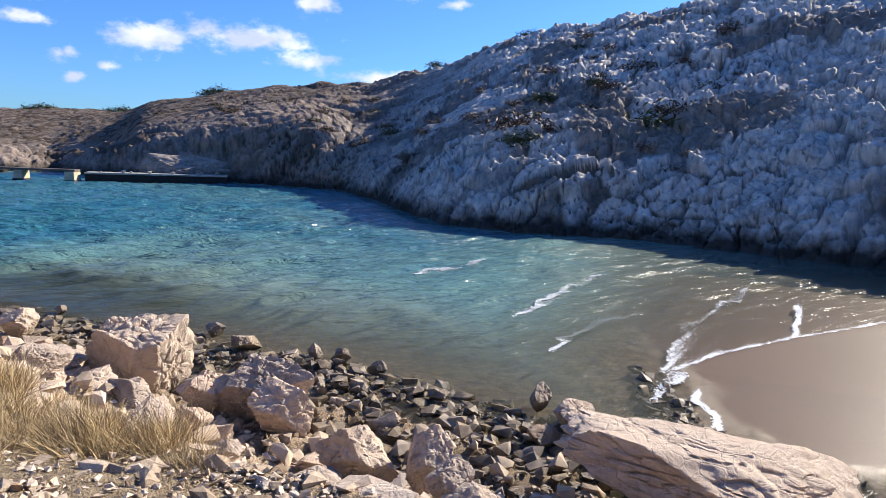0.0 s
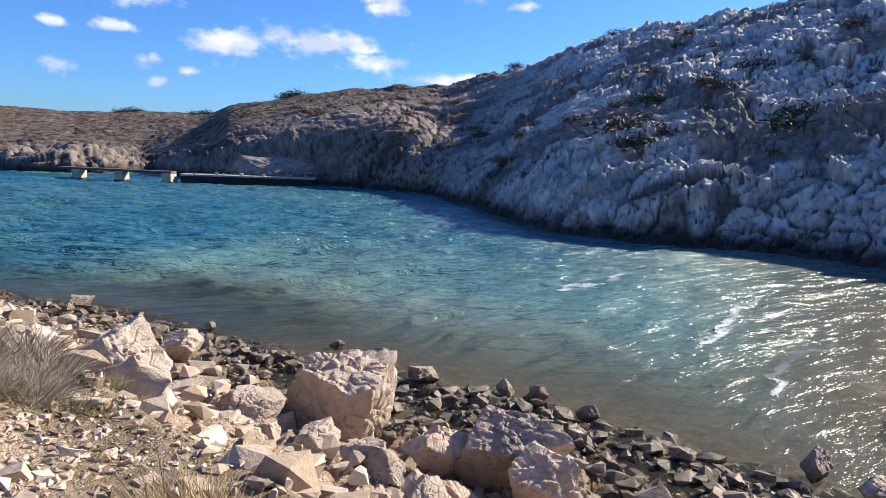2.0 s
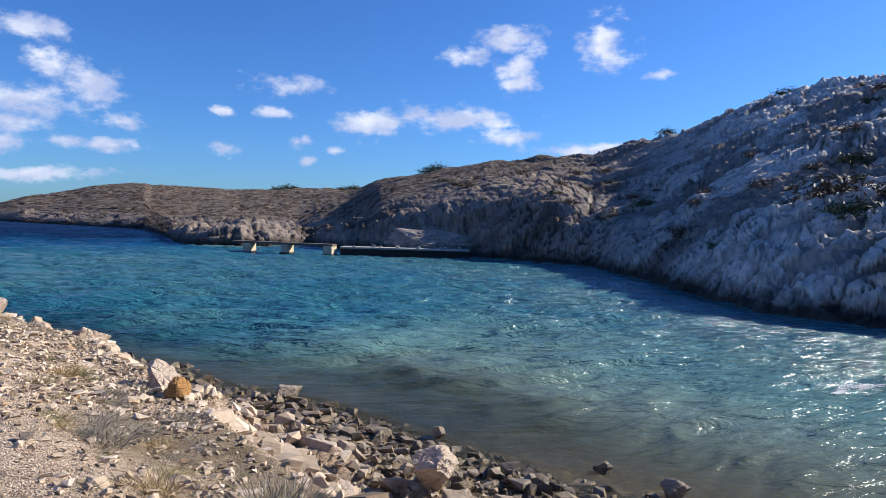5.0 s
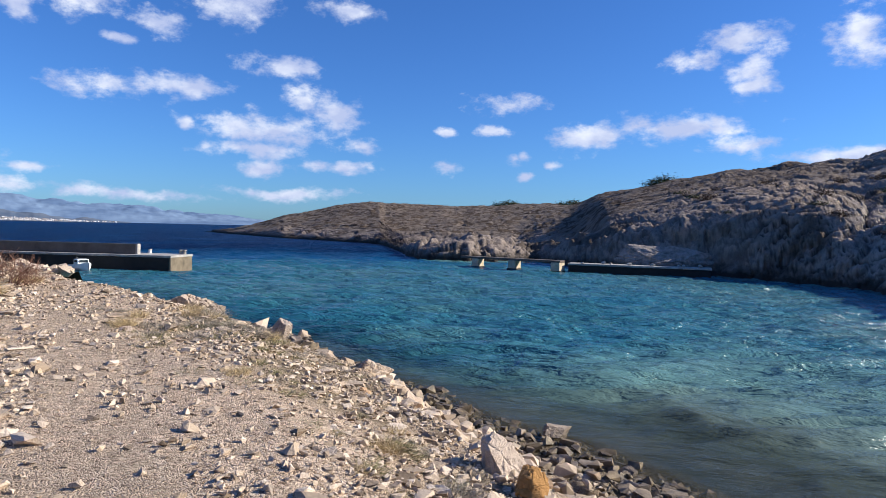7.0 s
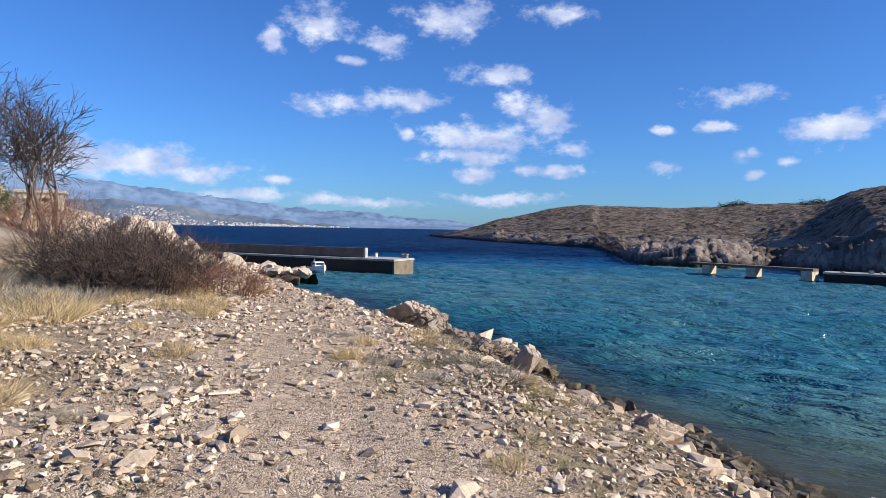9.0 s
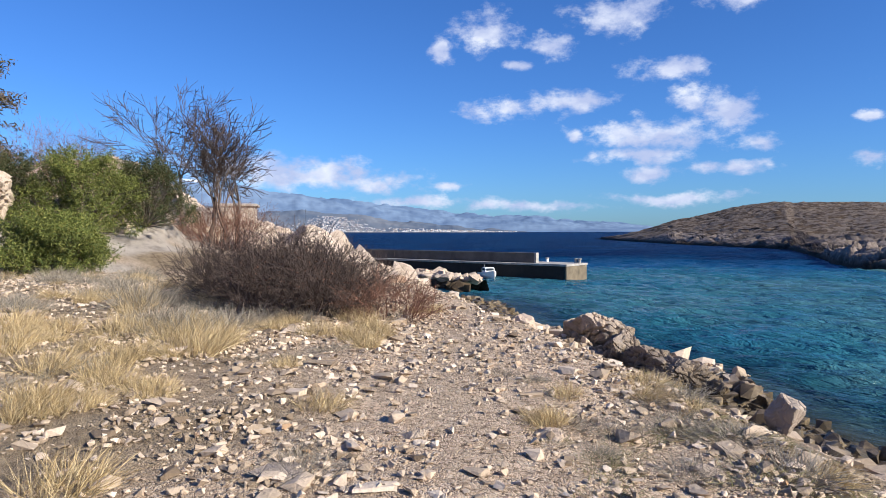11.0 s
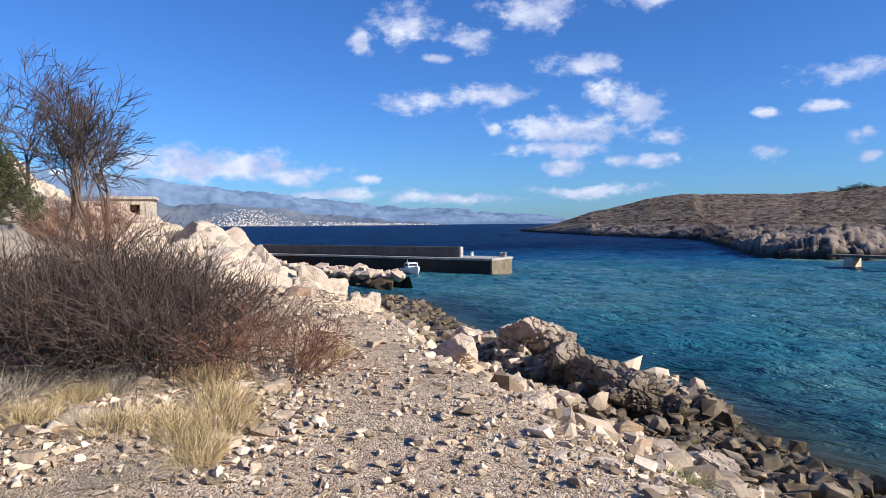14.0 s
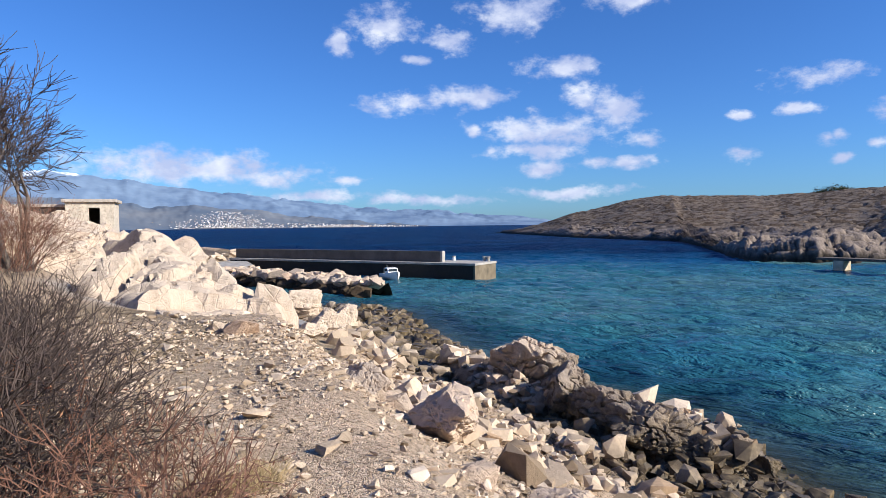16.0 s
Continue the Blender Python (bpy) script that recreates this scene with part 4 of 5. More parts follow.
for x, y, w, d, h, s in [(-45.6, 23.2, 1.5, 1.2, 1.3, 33), (-52.6, 24.8, 2.6, 1.6, 1.7, 35), (-51.0, 26.6, 1.4, 1.2, 1.4, 39), (-47.8, 24.6, 1.2, 1.0, 0.9, 45), (-44.2, 22.0, 1.3, 1.0, 0.7, 49), (-56.5, 24.0, 2.0, 1.4, 1.0, 51)]:
    boulder("boulder", "large cream limestone boulder beside the slipway", x, y, (w, d, h), None, s + 200, s * 13, material=CRAG, group="boulders by the slipway")
for x, y, w, h, s in [(-5.0, 17.9, 0.65, 0.4, 1), (-6.2, 19.3, 0.6, 0.35, 2), (-3.0, 17.4, 0.4, 0.35, 3), (-2.2, 17.2, 0.45, 0.3, 4), (-1.2, 16.2, 0.4, 0.3, 5), (2.5, 14.0, 0.55, 0.5, 6),
                      (2.9, 12.6, 0.85, 0.6, 7), (-11.7, 21.5, 0.35, 0.25, 8), (0.2, 14.4, 0.4, 0.25, 9), (-7.6, 20.4, 0.35, 0.2, 10), (2.2, 12.1, 0.6, 0.35, 11), (-17.0, 23.6, 0.7, 0.35, 12), (-29.0, 27.3, 0.6, 0.4, 13)]:
    boulder("sea_rock", "small black weedy rock standing in shallow water", x, y, (w * 1.3, w, h * 1.35), -0.02, s + 300, s * 37, group="rocks in the shallows", category="rock")


FOOT = np.array([(-34.2, 17.2), (-35.6, 18.3), (-42, 19.0), (-50, 19.4), (-62, 20.0), (-64, 14), (-56, 5.5), (-45, 3.5), (-39.5, 4.5), (-38.0, 7.2), (-37.4, 9.0), (-38.8, 10.3), (-41.0, 11.2), (-41.4, 12.6), (-39.6, 13.9), (-36.6, 14.1), (-34.2, 14.8), (-33.7, 15.8), (-34.2, 17.2)], float)


def within(x, y, ring):
    hit = np.zeros(x.shape, bool)
    for (ax, ay), (bx, by) in zip(ring[:-1], ring[1:]):
        if ay != by:
            hit ^= ((ay > y) != (by > y)) & (x < (bx - ax) * (y - ay) / (by - ay) + ax)
    return hit


def rock_outcrop():
    """The fissured rock face that rises beside the path's end, as one sculpted sheet."""
    nx, ny = 320, 180
    x, y = np.meshgrid(np.linspace(-65, -32.8, nx), np.linspace(3.0, 20.8, ny), indexing="ij")
    wx, wy = x + 0.7 * fbm(x * 0.5, y * 0.5, 3, 431), y + 0.7 * fbm(x * 0.5 + 7, y * 0.5, 3, 433)
    d, _ = to_line(wx, wy, FOOT)
    d = np.where(within(wx, wy, FOOT), d, -d)
    ground = ground_height(x, y, False)[0]
    top = np.interp(-x, [33.5, 36.3, 38, 41, 46, 58, 64], [3.6, 4.35, 5.0, 5.8, 6.1, 6.0, 5.4]) + 1.9 * smooth(14.0, 8.0, y) * smooth(-37.0, -41.5, x)
    top = top + 0.5 * fbm(x * 0.55, y * 0.55, 3, 435)
    up = np.maximum(top - ground, 0.3)
    z = ground - 0.25 + (up + 0.25) * (1 - np.exp(-np.maximum(d, 0) * 1.5 / up)) + np.minimum(d, 0) * 0.9
    sx, sy = np.gradient(z, axis=0) / np.gradient(x, axis=0), np.gradient(z, axis=1) / np.gradient(y, axis=1)
    n = np.sqrt(1 + sx ** 2 + sy ** 2)
    p, q = x * 0.8 + y * 0.5, y * 0.75 - x * 0.35 - 0.75 * z
    rel = 0.65 * blocks(p, q, 2.4, 441, 1.0, 0.07, 1.0, 2.0) + 0.24 * blocks(p, q, 0.85, 443, 1.0, 0.1, 1.0, 1.9) + 0.07 * blocks(p, q, 0.33, 445, 0.9, 0.2, 0.7, 1.4)
    rel = rel * smooth(-0.4, 0.8, d)
    v = np.stack([(x - rel * sx / n).ravel(), (y - rel * sy / n).ravel(), (z + rel / n).ravel()], 1)
    f = grid_faces(nx, ny)
    f = f[(d.ravel()[f] > -0.8).any(1)]
    ob = new("rock_outcrop", mesh_from("rock_outcrop", v, f, CRAG))
    mesh_smooth_by_angle(ob.data, 0.45)
    tagged(ob, "cream fissured limestone outcrop rising in a jagged sunlit face", "rock")


rock_outcrop()


for i, (x, y, w, d, h, rz) in enumerate([(-34.0, 4.2, 2.6, 2.2, 2.6, 20), (-35.4, 5.4, 2.4, 2.0, 2.4, 60), (-33.4, 3.0, 2.2, 1.8, 1.6, 5)]):
    boulder("rock_crag", "jagged pale limestone crag beside the junipers", x, y, (w, d, h), None, 440 + i, rz, (10, -14), material=CRAG, group="crags by the junipers", category="rock", jag=0.28)


def scatter_stones():
    rng = np.random.default_rng(11)

    def sample(n, x0, x1, y0, y1, keep):
        x, y = rng.uniform(x0, x1, n), rng.uniform(y0, y1, n)
        h, land, top, ds, de, sandy = ground_height(x, y)
        k = keep(x, y, h, land, top, ds, de, sandy)
        return x[k], y[k], h[k]

    def bank(x, y, h, land, top, ds, de, sandy):
        return ((land & ~top) | (~land & (ds < 1.2))) & (sandy < 0.3) & (rng.random(len(x)) < 0.35 + 0.65 * smooth(4.5, 0.5, ds))

    def trod(x, y, h, land, top, ds, de, sandy):
        p, _ = to_line(x, y, np.array([(4, -4), (-1, 0.1), (-6, 3.6), (-10, 7), (-14, 9.8), (-18, 11.6), (-22, 13.6), (-28, 16.5)]))
        a, b, c = outcrop_mask(x, y)
        patchy = fbm(x * 0.7, y * 0.7, 3, 401)
        return top & (rng.random(len(x)) < (0.2 + 0.5 * smooth(0.4, 1.6, p)) * (0.45 + 1.1 * smooth(-0.2, 0.4, patchy))) & (np.maximum(a, c) < 0.2)

    small = [shard(500 + i, 8) for i in range(20)]
    mid = [shard(530 + i, 10 + i % 3) for i in range(20)]
    big = [shard(560 + i, 14) for i in range(20)]

    def lay(name, label, pts, lo, hi, power, shapes, flat=0.6, sink=0.25):
        x, y, h = pts
        n = len(x)
        s = lo + (hi - lo) * rng.random(n) ** power
        sc = np.stack([s * rng.uniform(0.8, 1.4, n), s * rng.uniform(0.7, 1.1, n), s * flat * rng.uniform(0.6, 1.2, n)], 1)
        me = merged(name, shapes, np.stack([x, y, h + sc[:, 2] * (1 - 2 * sink)], 1), sc, rng.uniform(0, 6.28, n), PEBBLES)
        tagged(new(name, me), label, "stones", kind="stuff")

    lay("shore_pebbles", "small broken stones covering the bank down to the water", sample(60000, -36, 6, 4, 29, bank), 0.03, 0.11, 2.0, small)
    lay("shore_rubble", "fist to head sized limestone rubble along the waterline", sample(30000, -46, 6, 3, 31, bank), 0.07, 0.26, 2.0, mid, 0.75)
    lay("bank_blocks", "angular limestone blocks tumbled along the lower bank", sample(2600, -46, -20, 14, 30, bank), 0.16, 0.42, 2.2, big, 0.8)
    lay("path_gravel", "loose pale gravel chips scattered on the path", sample(190000, -32, 3, 1.5, 18, trod), 0.010, 0.05, 2.0, small, 0.7, 0.18)
    lay("path_rubble", "small angular limestone pieces on the terrace", sample(15000, -34, 3, 1.5, 19, trod), 0.03, 0.125, 2.8, mid, 0.5, 0.28)
    lay("point_rubble", "brown weedy boulders heaped round the point", sample(4200, -62, -40, 18, 36, bank), 0.15, 0.5, 1.8, big, 0.75)
    lay("headland_rubble", "sunlit limestone rubble on the land beyond the breakwater", sample(1500, -125, -62, 16, 42, lambda x, y, h, land, top, ds, de, sandy: land), 0.2, 0.8, 2.0, mid)
    kinds = [rock_mesh(i, STONES) for i in range(14)]
    placed = 0
    x, y, h = sample(2600, -34, 5, 4.5, 28, bank)
    for i in range(len(x)):
        if placed >= 230:
            break
        s = 0.12 + 0.26 * rng.random() ** 2.0
        ob = new("shore_stone", kinds[rng.integers(14)])
        ob.scale = (s * rng.uniform(0.9, 1.5), s * rng.uniform(0.7, 1.1), s * rng.uniform(0.5, 0.9))
        ob.rotation_euler = (rng.uniform(-.3, .3), rng.uniform(-.3, .3), rng.uniform(0, 6.28))
        ob.location = (x[i], y[i], h[i] - 0.02 * s)
        tagged(ob, "angular limestone stone lying on the shore bank", "stone", "stones on the bank")
        placed += 1
    x, y = rng.uniform(-31, -22, 400), rng.uniform(15, 22, 400)
    h, land, top, ds, de, sandy = ground_height(x, y)
    far_off, _ = to_line(x, y, np.array([(-18, 11.6), (-22, 13.6), (-28, 16.0), (-36, 18.5)]))
    for i in [q for q in range(400) if ds[q] > 2.5 and far_off[q] > 1.0][:90]:
        s = 0.10 + 0.2 * rng.random() ** 2.0
        ob = new("shore_stone", kinds[rng.integers(14)])
        ob.scale = (s * rng.uniform(0.9, 1.5), s * rng.uniform(0.7, 1.1), s * rng.uniform(0.5, 0.9))
        ob.rotation_euler = (rng.uniform(-.3, .3), rng.uniform(-.3, .3), rng.uniform(0, 6.28))
        ob.location = (x[i], y[i], h[i] - 0.02 * s)
        tagged(ob, "angular cream limestone stone at the rim of the bank", "stone", "stones on the bank")
    x, y, h = sample(900, -31, 2, 2.5, 18, trod)
    for i in range(min(70, len(x))):
        s = 0.06 + 0.13 * rng.random() ** 2.2
        ob = new("path_stone", kinds[rng.integers(14)])
        ob.scale = (s * rng.uniform(0.9, 1.6), s * rng.uniform(0.7, 1.1), s * rng.uniform(0.28, 0.5))
        ob.rotation_euler = (rng.uniform(-.2, .2), rng.uniform(-.2, .2), rng.uniform(0, 6.28))
        ob.location = (x[i], y[i], h[i] + 0.02 * s)
        tagged(ob, "flat angular limestone stone lying on the gravel", "stone", "stones on the terrace")


def pebble_material():
    k = Nodes("broken_limestone")
    col = k.ramp(k.island(), (0.0, (0.18, 0.13, 0.085)), (0.3, (0.43, 0.335, 0.24)), (0.7, (0.61, 0.48, 0.355)), (0.95, (0.74, 0.61, 0.475)), (1.0, (0.40, 0.25, 0.13)))
    col = k.mix(0.4, col, k.ramp(k.noise(14, 5), (0.3, 0.6), (0.7, 1.2)), "MULTIPLY")
    col, wet = tide_stain(k, col)
    rough = k.node("ShaderNodeMapRange", Value=wet, From_Min=0.0, From_Max=0.85, To_Min=0.93, To_Max=0.45).outputs[0]
    return k.done(col, rough, k.bump(k.noise(30, 5), 0.6, 0.03), Specular_IOR_Level=0.3)


PEBBLES = pebble_material()
scatter_stones()

knoll = boulder("rock_knoll", "rounded grey limestone knoll behind the far quay", -32.8, 101.2, (15, 6, 4.8), -0.3, 137, 15, material=HILL, category="rock")
attribute(knoll.data, "tan", np.full(len(knoll.data.vertices), 0.8))

# ---- quay with footbridge piers across the cove ----


def frame_between(a, b, z):
    """An empty's pose at a, with its x axis towards b."""
    return pose(a[0], a[1], z, 0, 0, math.degrees(math.atan2(b[1] - a[1], b[0] - a[0])))


def far_quay():
    a, b = (-44.6, 93.2), (-26.3, 97.6)
    quay = new("stone_quay")
    quay.matrix_world = frame_between(a, b, 0)
    ln = math.hypot(b[0] - a[0], b[1] - a[1])
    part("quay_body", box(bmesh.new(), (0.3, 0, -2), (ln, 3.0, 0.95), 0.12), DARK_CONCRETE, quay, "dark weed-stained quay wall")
    part("quay_deck", box(bmesh.new(), (0.25, -0.12, 0.954), (ln + 0.1, 3.1, 1.2), 0.05), CONCRETE, quay, "worn concrete quay deck")
    rng = np.random.default_rng(3)
    for x in (2.2, 5.0, 6.0, 8.5, 11.5, 14.8, 15.4, 17.5):
        me = mesh_from("loose_block", *rock_shape(int(x * 10), 2, 9, 0.04), CONCRETE)
        ob = part("loose_block", me, CONCRETE, quay)
        s = rng.uniform(0.16, 0.34)
        ob.matrix_local = pose(x, rng.uniform(0.3, 1.2), 1.18 + s * 0.7) @ Matrix.Diagonal((s * 1.3, s, s, 1))
    tagged(quay, "low stone quay with a worn concrete deck below the hillside", "quay")
    bridge = new("footbridge")
    c = (-59.0, 93.0)
    bridge.matrix_world = frame_between(c, (-45.0, 92.6), 0)
    for x, w in ((0.4, 1.25), (6.6, 1.3), (13.4, 1.5)):
        bm = bmesh.new()
        box(bm, (x - w * 0.5, -0.9, -2), (x + w * 0.5, 0.9, 1.25), 0.06)
        for v in bm.verts:
            if v.co.z > 0.5:
                v.co.x = x + (v.co.x - x) * 0.86
        pier = part("pier", bm, CONCRETE_WARM, bridge, "square concrete pier in a warm sunlit tone")
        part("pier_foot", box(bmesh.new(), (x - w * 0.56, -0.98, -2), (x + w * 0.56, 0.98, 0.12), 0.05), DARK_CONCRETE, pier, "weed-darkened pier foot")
    part("deck_slab", box(bmesh.new(), (-2.2, -0.75, 1.255), (14.1, 0.75, 1.56), 0.03), plain("rusty_brown_deck", (0.13, 0.10, 0.08), 0.9, 0.4, 2.0, 0.4), bridge, "thin dark bridge deck")
    tagged(bridge, "concrete footbridge deck on three square piers in the sea", "footbridge")


far_quay()

# ---- near jetty with parapet, boat, breakwater, hut ----


def jetty():
    end, root = (-79.3, 58.2), (-113.5, 41.5)
    j = new("jetty")
    j.matrix_world = frame_between(end, root, 0)
    ln = math.hypot(end[0] - root[0], end[1] - root[1])
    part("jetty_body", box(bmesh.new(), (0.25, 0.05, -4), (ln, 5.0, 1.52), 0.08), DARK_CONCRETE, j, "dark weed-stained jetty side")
    # The sun on the jetty's end is painted as a warmer, paler slab
    part("end_facing", box(bmesh.new(), (0, 0, -4), (0.246, 5.0, 1.53), 0.05), plain("sunlit_end_concrete", (0.16, 0.128, 0.085), 0.9, 0.4, 1.0, 0.5), j, "jetty end facing in a warm sunlit tone")
    part("jetty_deck", box(bmesh.new(), (-0.05, -0.15, 1.534), (ln, 5.1, 1.78), 0.04), CONCRETE, j, "pale concrete deck edge")
    wall = part("parapet_wall", box(bmesh.new(), (5.0, 3.3, 1.784), (ln, 3.9, 3.0), 0.05), plain("grey_parapet", (0.105, 0.092, 0.08), 0.9, 0.3, 0.8, 0.5), j, "grey concrete parapet wall")
    # Paler end block: sun on this side put into colour, against the shade-dark wall
    part("parapet_end", box(bmesh.new(), (4.75, 3.28, 1.784), (4.996, 3.92, 3.02), 0.03), CONCRETE, wall, "parapet end in a paler sunlit tone")
    for x in (0.7, 1.2, 5.2, 9.0, 12.6, 16.2, 20.0, 24.5):
        bm = bmesh.new()
        bmesh.ops.create_cone(bm, cap_ends=True, segments=12, radius1=0.2, radius2=0.17, depth=0.42, matrix=Matrix.Translation((x, 0.5, 1.98)))
        post = part("bollard", bm, HULL if x > 2 else CONCRETE, j, "pale mooring bollard")
        bm = bmesh.new()
        bmesh.ops.create_cone(bm, cap_ends=True, segments=12, radius1=0.26, radius2=0.22, depth=0.12, matrix=Matrix.Translation((x, 0.5, 2.25)))
        part("bollard_cap", bm, CONCRETE, post)
    for x in (6.0, 10.2, 13.5, 17.5, 22.0):
        bm = bmesh.new()
        bmesh.ops.create_uvsphere(bm, u_segments=12, v_segments=8, radius=0.32, matrix=Matrix.Translation((x, -0.02, 0.8)) @ Matrix.Diagonal((1, 0.5, 1, 1)))
        part("fender", bm, DARK_CONCRETE, j, "round dark fender")
    tagged(j, "long dark concrete jetty with a grey parapet wall", "jetty")


jetty()


def boat():
    b = new("motorboat")
    b.matrix_world = pose(-84.4, 47.4, 0.0, 0, 0, 350) @ Matrix.Diagonal((0.85, 0.85, 0.95, 1))
    stations = [(-2.5, 0.85, 0.62, 0.25), (-1.5, 0.98, 0.64, 0.12), (0, 1.0, 0.7, 0.05), (1.3, 0.8, 0.82, 0.1), (2.2, 0.4, 0.95, 0.3), (2.7, 0.04, 1.05, 0.7)]
    rings = []
    for x, w, top, keel in stations:
        rings.append([(x, -w, top), (x, -w * 0.92, 0.3), (x, -w * 0.5, 0.0), (x, 0, -keel * 0.6), (x, w * 0.5, 0.0), (x, w * 0.92, 0.3), (x, w, top)])
    v = np.array(rings).reshape(-1, 3)
    f = [(i * 7 + j, i * 7 + 7 + j, i * 7 + 8 + j, i * 7 + 1 + j) for i in range(5) for j in range(6)]
    part("hull", mesh_from("hull", v, f, HULL), HULL, b, "white motorboat hull")
    deck = [(i * 2, i * 2 + 1, i * 2 + 3, i * 2 + 2) for i in range(5)]
    dv = [p for x, w, top, _ in stations for p in ((x, -w * 0.97, top - 0.06), (x, w * 0.97, top - 0.06))]
    part("foredeck", mesh_from("foredeck", dv, deck, HULL), HULL, b)
    bm = box(bmesh.new(), (-0.5, -0.72, 0.62), (1.0, 0.72, 1.35), 0.12)
    for q in bm.verts:
        if q.co.z > 1.0:
            q.co.x = q.co.x * 0.8 - 0.1
    cabin = part("cabin", bm, HULL, b, "white cabin")
    for s in (-1, 1):
        part("cabin_window", box(bmesh.new(), (-0.3, s * 0.735 - 0.015, 0.95), (0.65, s * 0.735 + 0.015, 1.22), 0.01), BOAT_GLASS, cabin, "dark cabin window")
    part("windscreen", box(bmesh.new(), (0.86, -0.55, 0.95), (0.92, 0.55, 1.24), 0.01), BOAT_GLASS, cabin, "dark windscreen")
    bm = box(bmesh.new(), (-2.85, -0.2, 0.2), (-2.5, 0.2, 1.15), 0.08)
    part("outboard_motor", bm, BOAT_GLASS, b, "dark outboard motor")
    bm = bmesh.new()
    bmesh.ops.create_cone(bm, cap_ends=True, segments=6, radius1=0.03, radius2=0.02, depth=0.9, matrix=Matrix.Translation((-1.6, 0, 1.2)))
    part("pole", bm, HULL, b, "thin pole")
    tagged(b, "small white motorboat with a cabin moored beside the jetty", "boat")


boat()


DARK_STONE = limestone("weedy_wet_stone", (0.075, 0.058, 0.038), (0.028, 0.021, 0.014), 1.5, stain=False)


def breakwater():
    a, b = np.array((-69.6, 38.6)), np.array((-97.0, 32.5))
    root = new("breakwater")
    root.location = (a[0], a[1], 0)
    rng = np.random.default_rng(21)
    core = []
    dirv = (b - a) / np.linalg.norm(b - a)
    nrm = np.array((-dirv[1], dirv[0]))
    ln = np.linalg.norm(b - a)
    prof = [(-2.1, -1.5), (-1.7, 0.25), (-1.35, 0.85), (1.35, 0.85), (1.8, 0.2), (2.2, -1.5)]
    ns = 40
    for i in range(ns):
        t = i / (ns - 1) * (ln - 0.8) + 0.8
        for u, z in prof:
            p = dirv * t + nrm * (u + rng.uniform(-.12, .12))
            core.append((p[0], p[1], z + rng.uniform(-.08, .08)))
    f = [(i * 6 + j, i * 6 + 6 + j, i * 6 + 7 + j, i * 6 + 1 + j) for i in range(ns - 1) for j in range(5)]
    part("rubble_core", mesh_from("rubble_core", core, f, DARK_STONE), DARK_STONE, root, "dark wet rubble core")
    pale = limestone("breakwater_stone", (0.60, 0.52, 0.43), (0.40, 0.33, 0.27), 1.5, stain=False)
    kinds, wet = [rock_mesh(i, pale) for i in range(14)], [rock_mesh(i, DARK_STONE) for i in range(14)]
    for i in range(190):
        t, u = rng.uniform(0, ln), rng.uniform(-2.0, 2.0)
        top = 1.05 if abs(u) < 1.5 else 0.35
        s = rng.uniform(0.38, 0.75)
        p = dirv * t + nrm * u
        ob = part("block", (kinds if top > 1 else wet)[rng.integers(14)], None, root)
        ob.matrix_local = pose(p[0], p[1], top + rng.uniform(-.15, .15), rng.uniform(-20, 20), rng.uniform(-20, 20), rng.uniform(0, 360)) @ Matrix.Diagonal((s * 1.3, s, s * 0.75, 1))
    tagged(root, "rubble breakwater of pale boulders with a dark wet foot", "breakwater")
    slip = new("slipway", mesh_from("slipway", [(-56, 21.5, 1.75), (-47, 21.0, 2.0), (-46.5, 23.2, 1.75), (-57, 24.5, 1.35), (-56, 21.5, 1.3), (-47, 21.0, 1.5), (-46.5, 23.2, 1.2), (-57, 24.5, 0.8)],
                                    [(0, 1, 2, 3), (7, 6, 5, 4), (0, 4, 5, 1), (1, 5, 6, 2), (2, 6, 7, 3), (3, 7, 4, 0)], CONCRETE))
    tagged(slip, "sloping grey concrete slipway slab between boulders", "slipway")
    wall = new("low_quay")
    wall.matrix_world = frame_between((-97, 36.0), (-118, 40.5), 0)
    part("quay_body", box(bmesh.new(), (0, 0, -3), (20, 4.5, 1.15), 0.1), STONES, wall, "dark rubble quay foot")
    part("quay_deck", box(bmesh.new(), (-0.1, -0.1, 1.154), (20, 4.6, 1.4), 0.05), CONCRETE, wall, "pale concrete ledge")
    tagged(wall, "low pale concrete ledge at the root of the jetty", "quay")


breakwater()


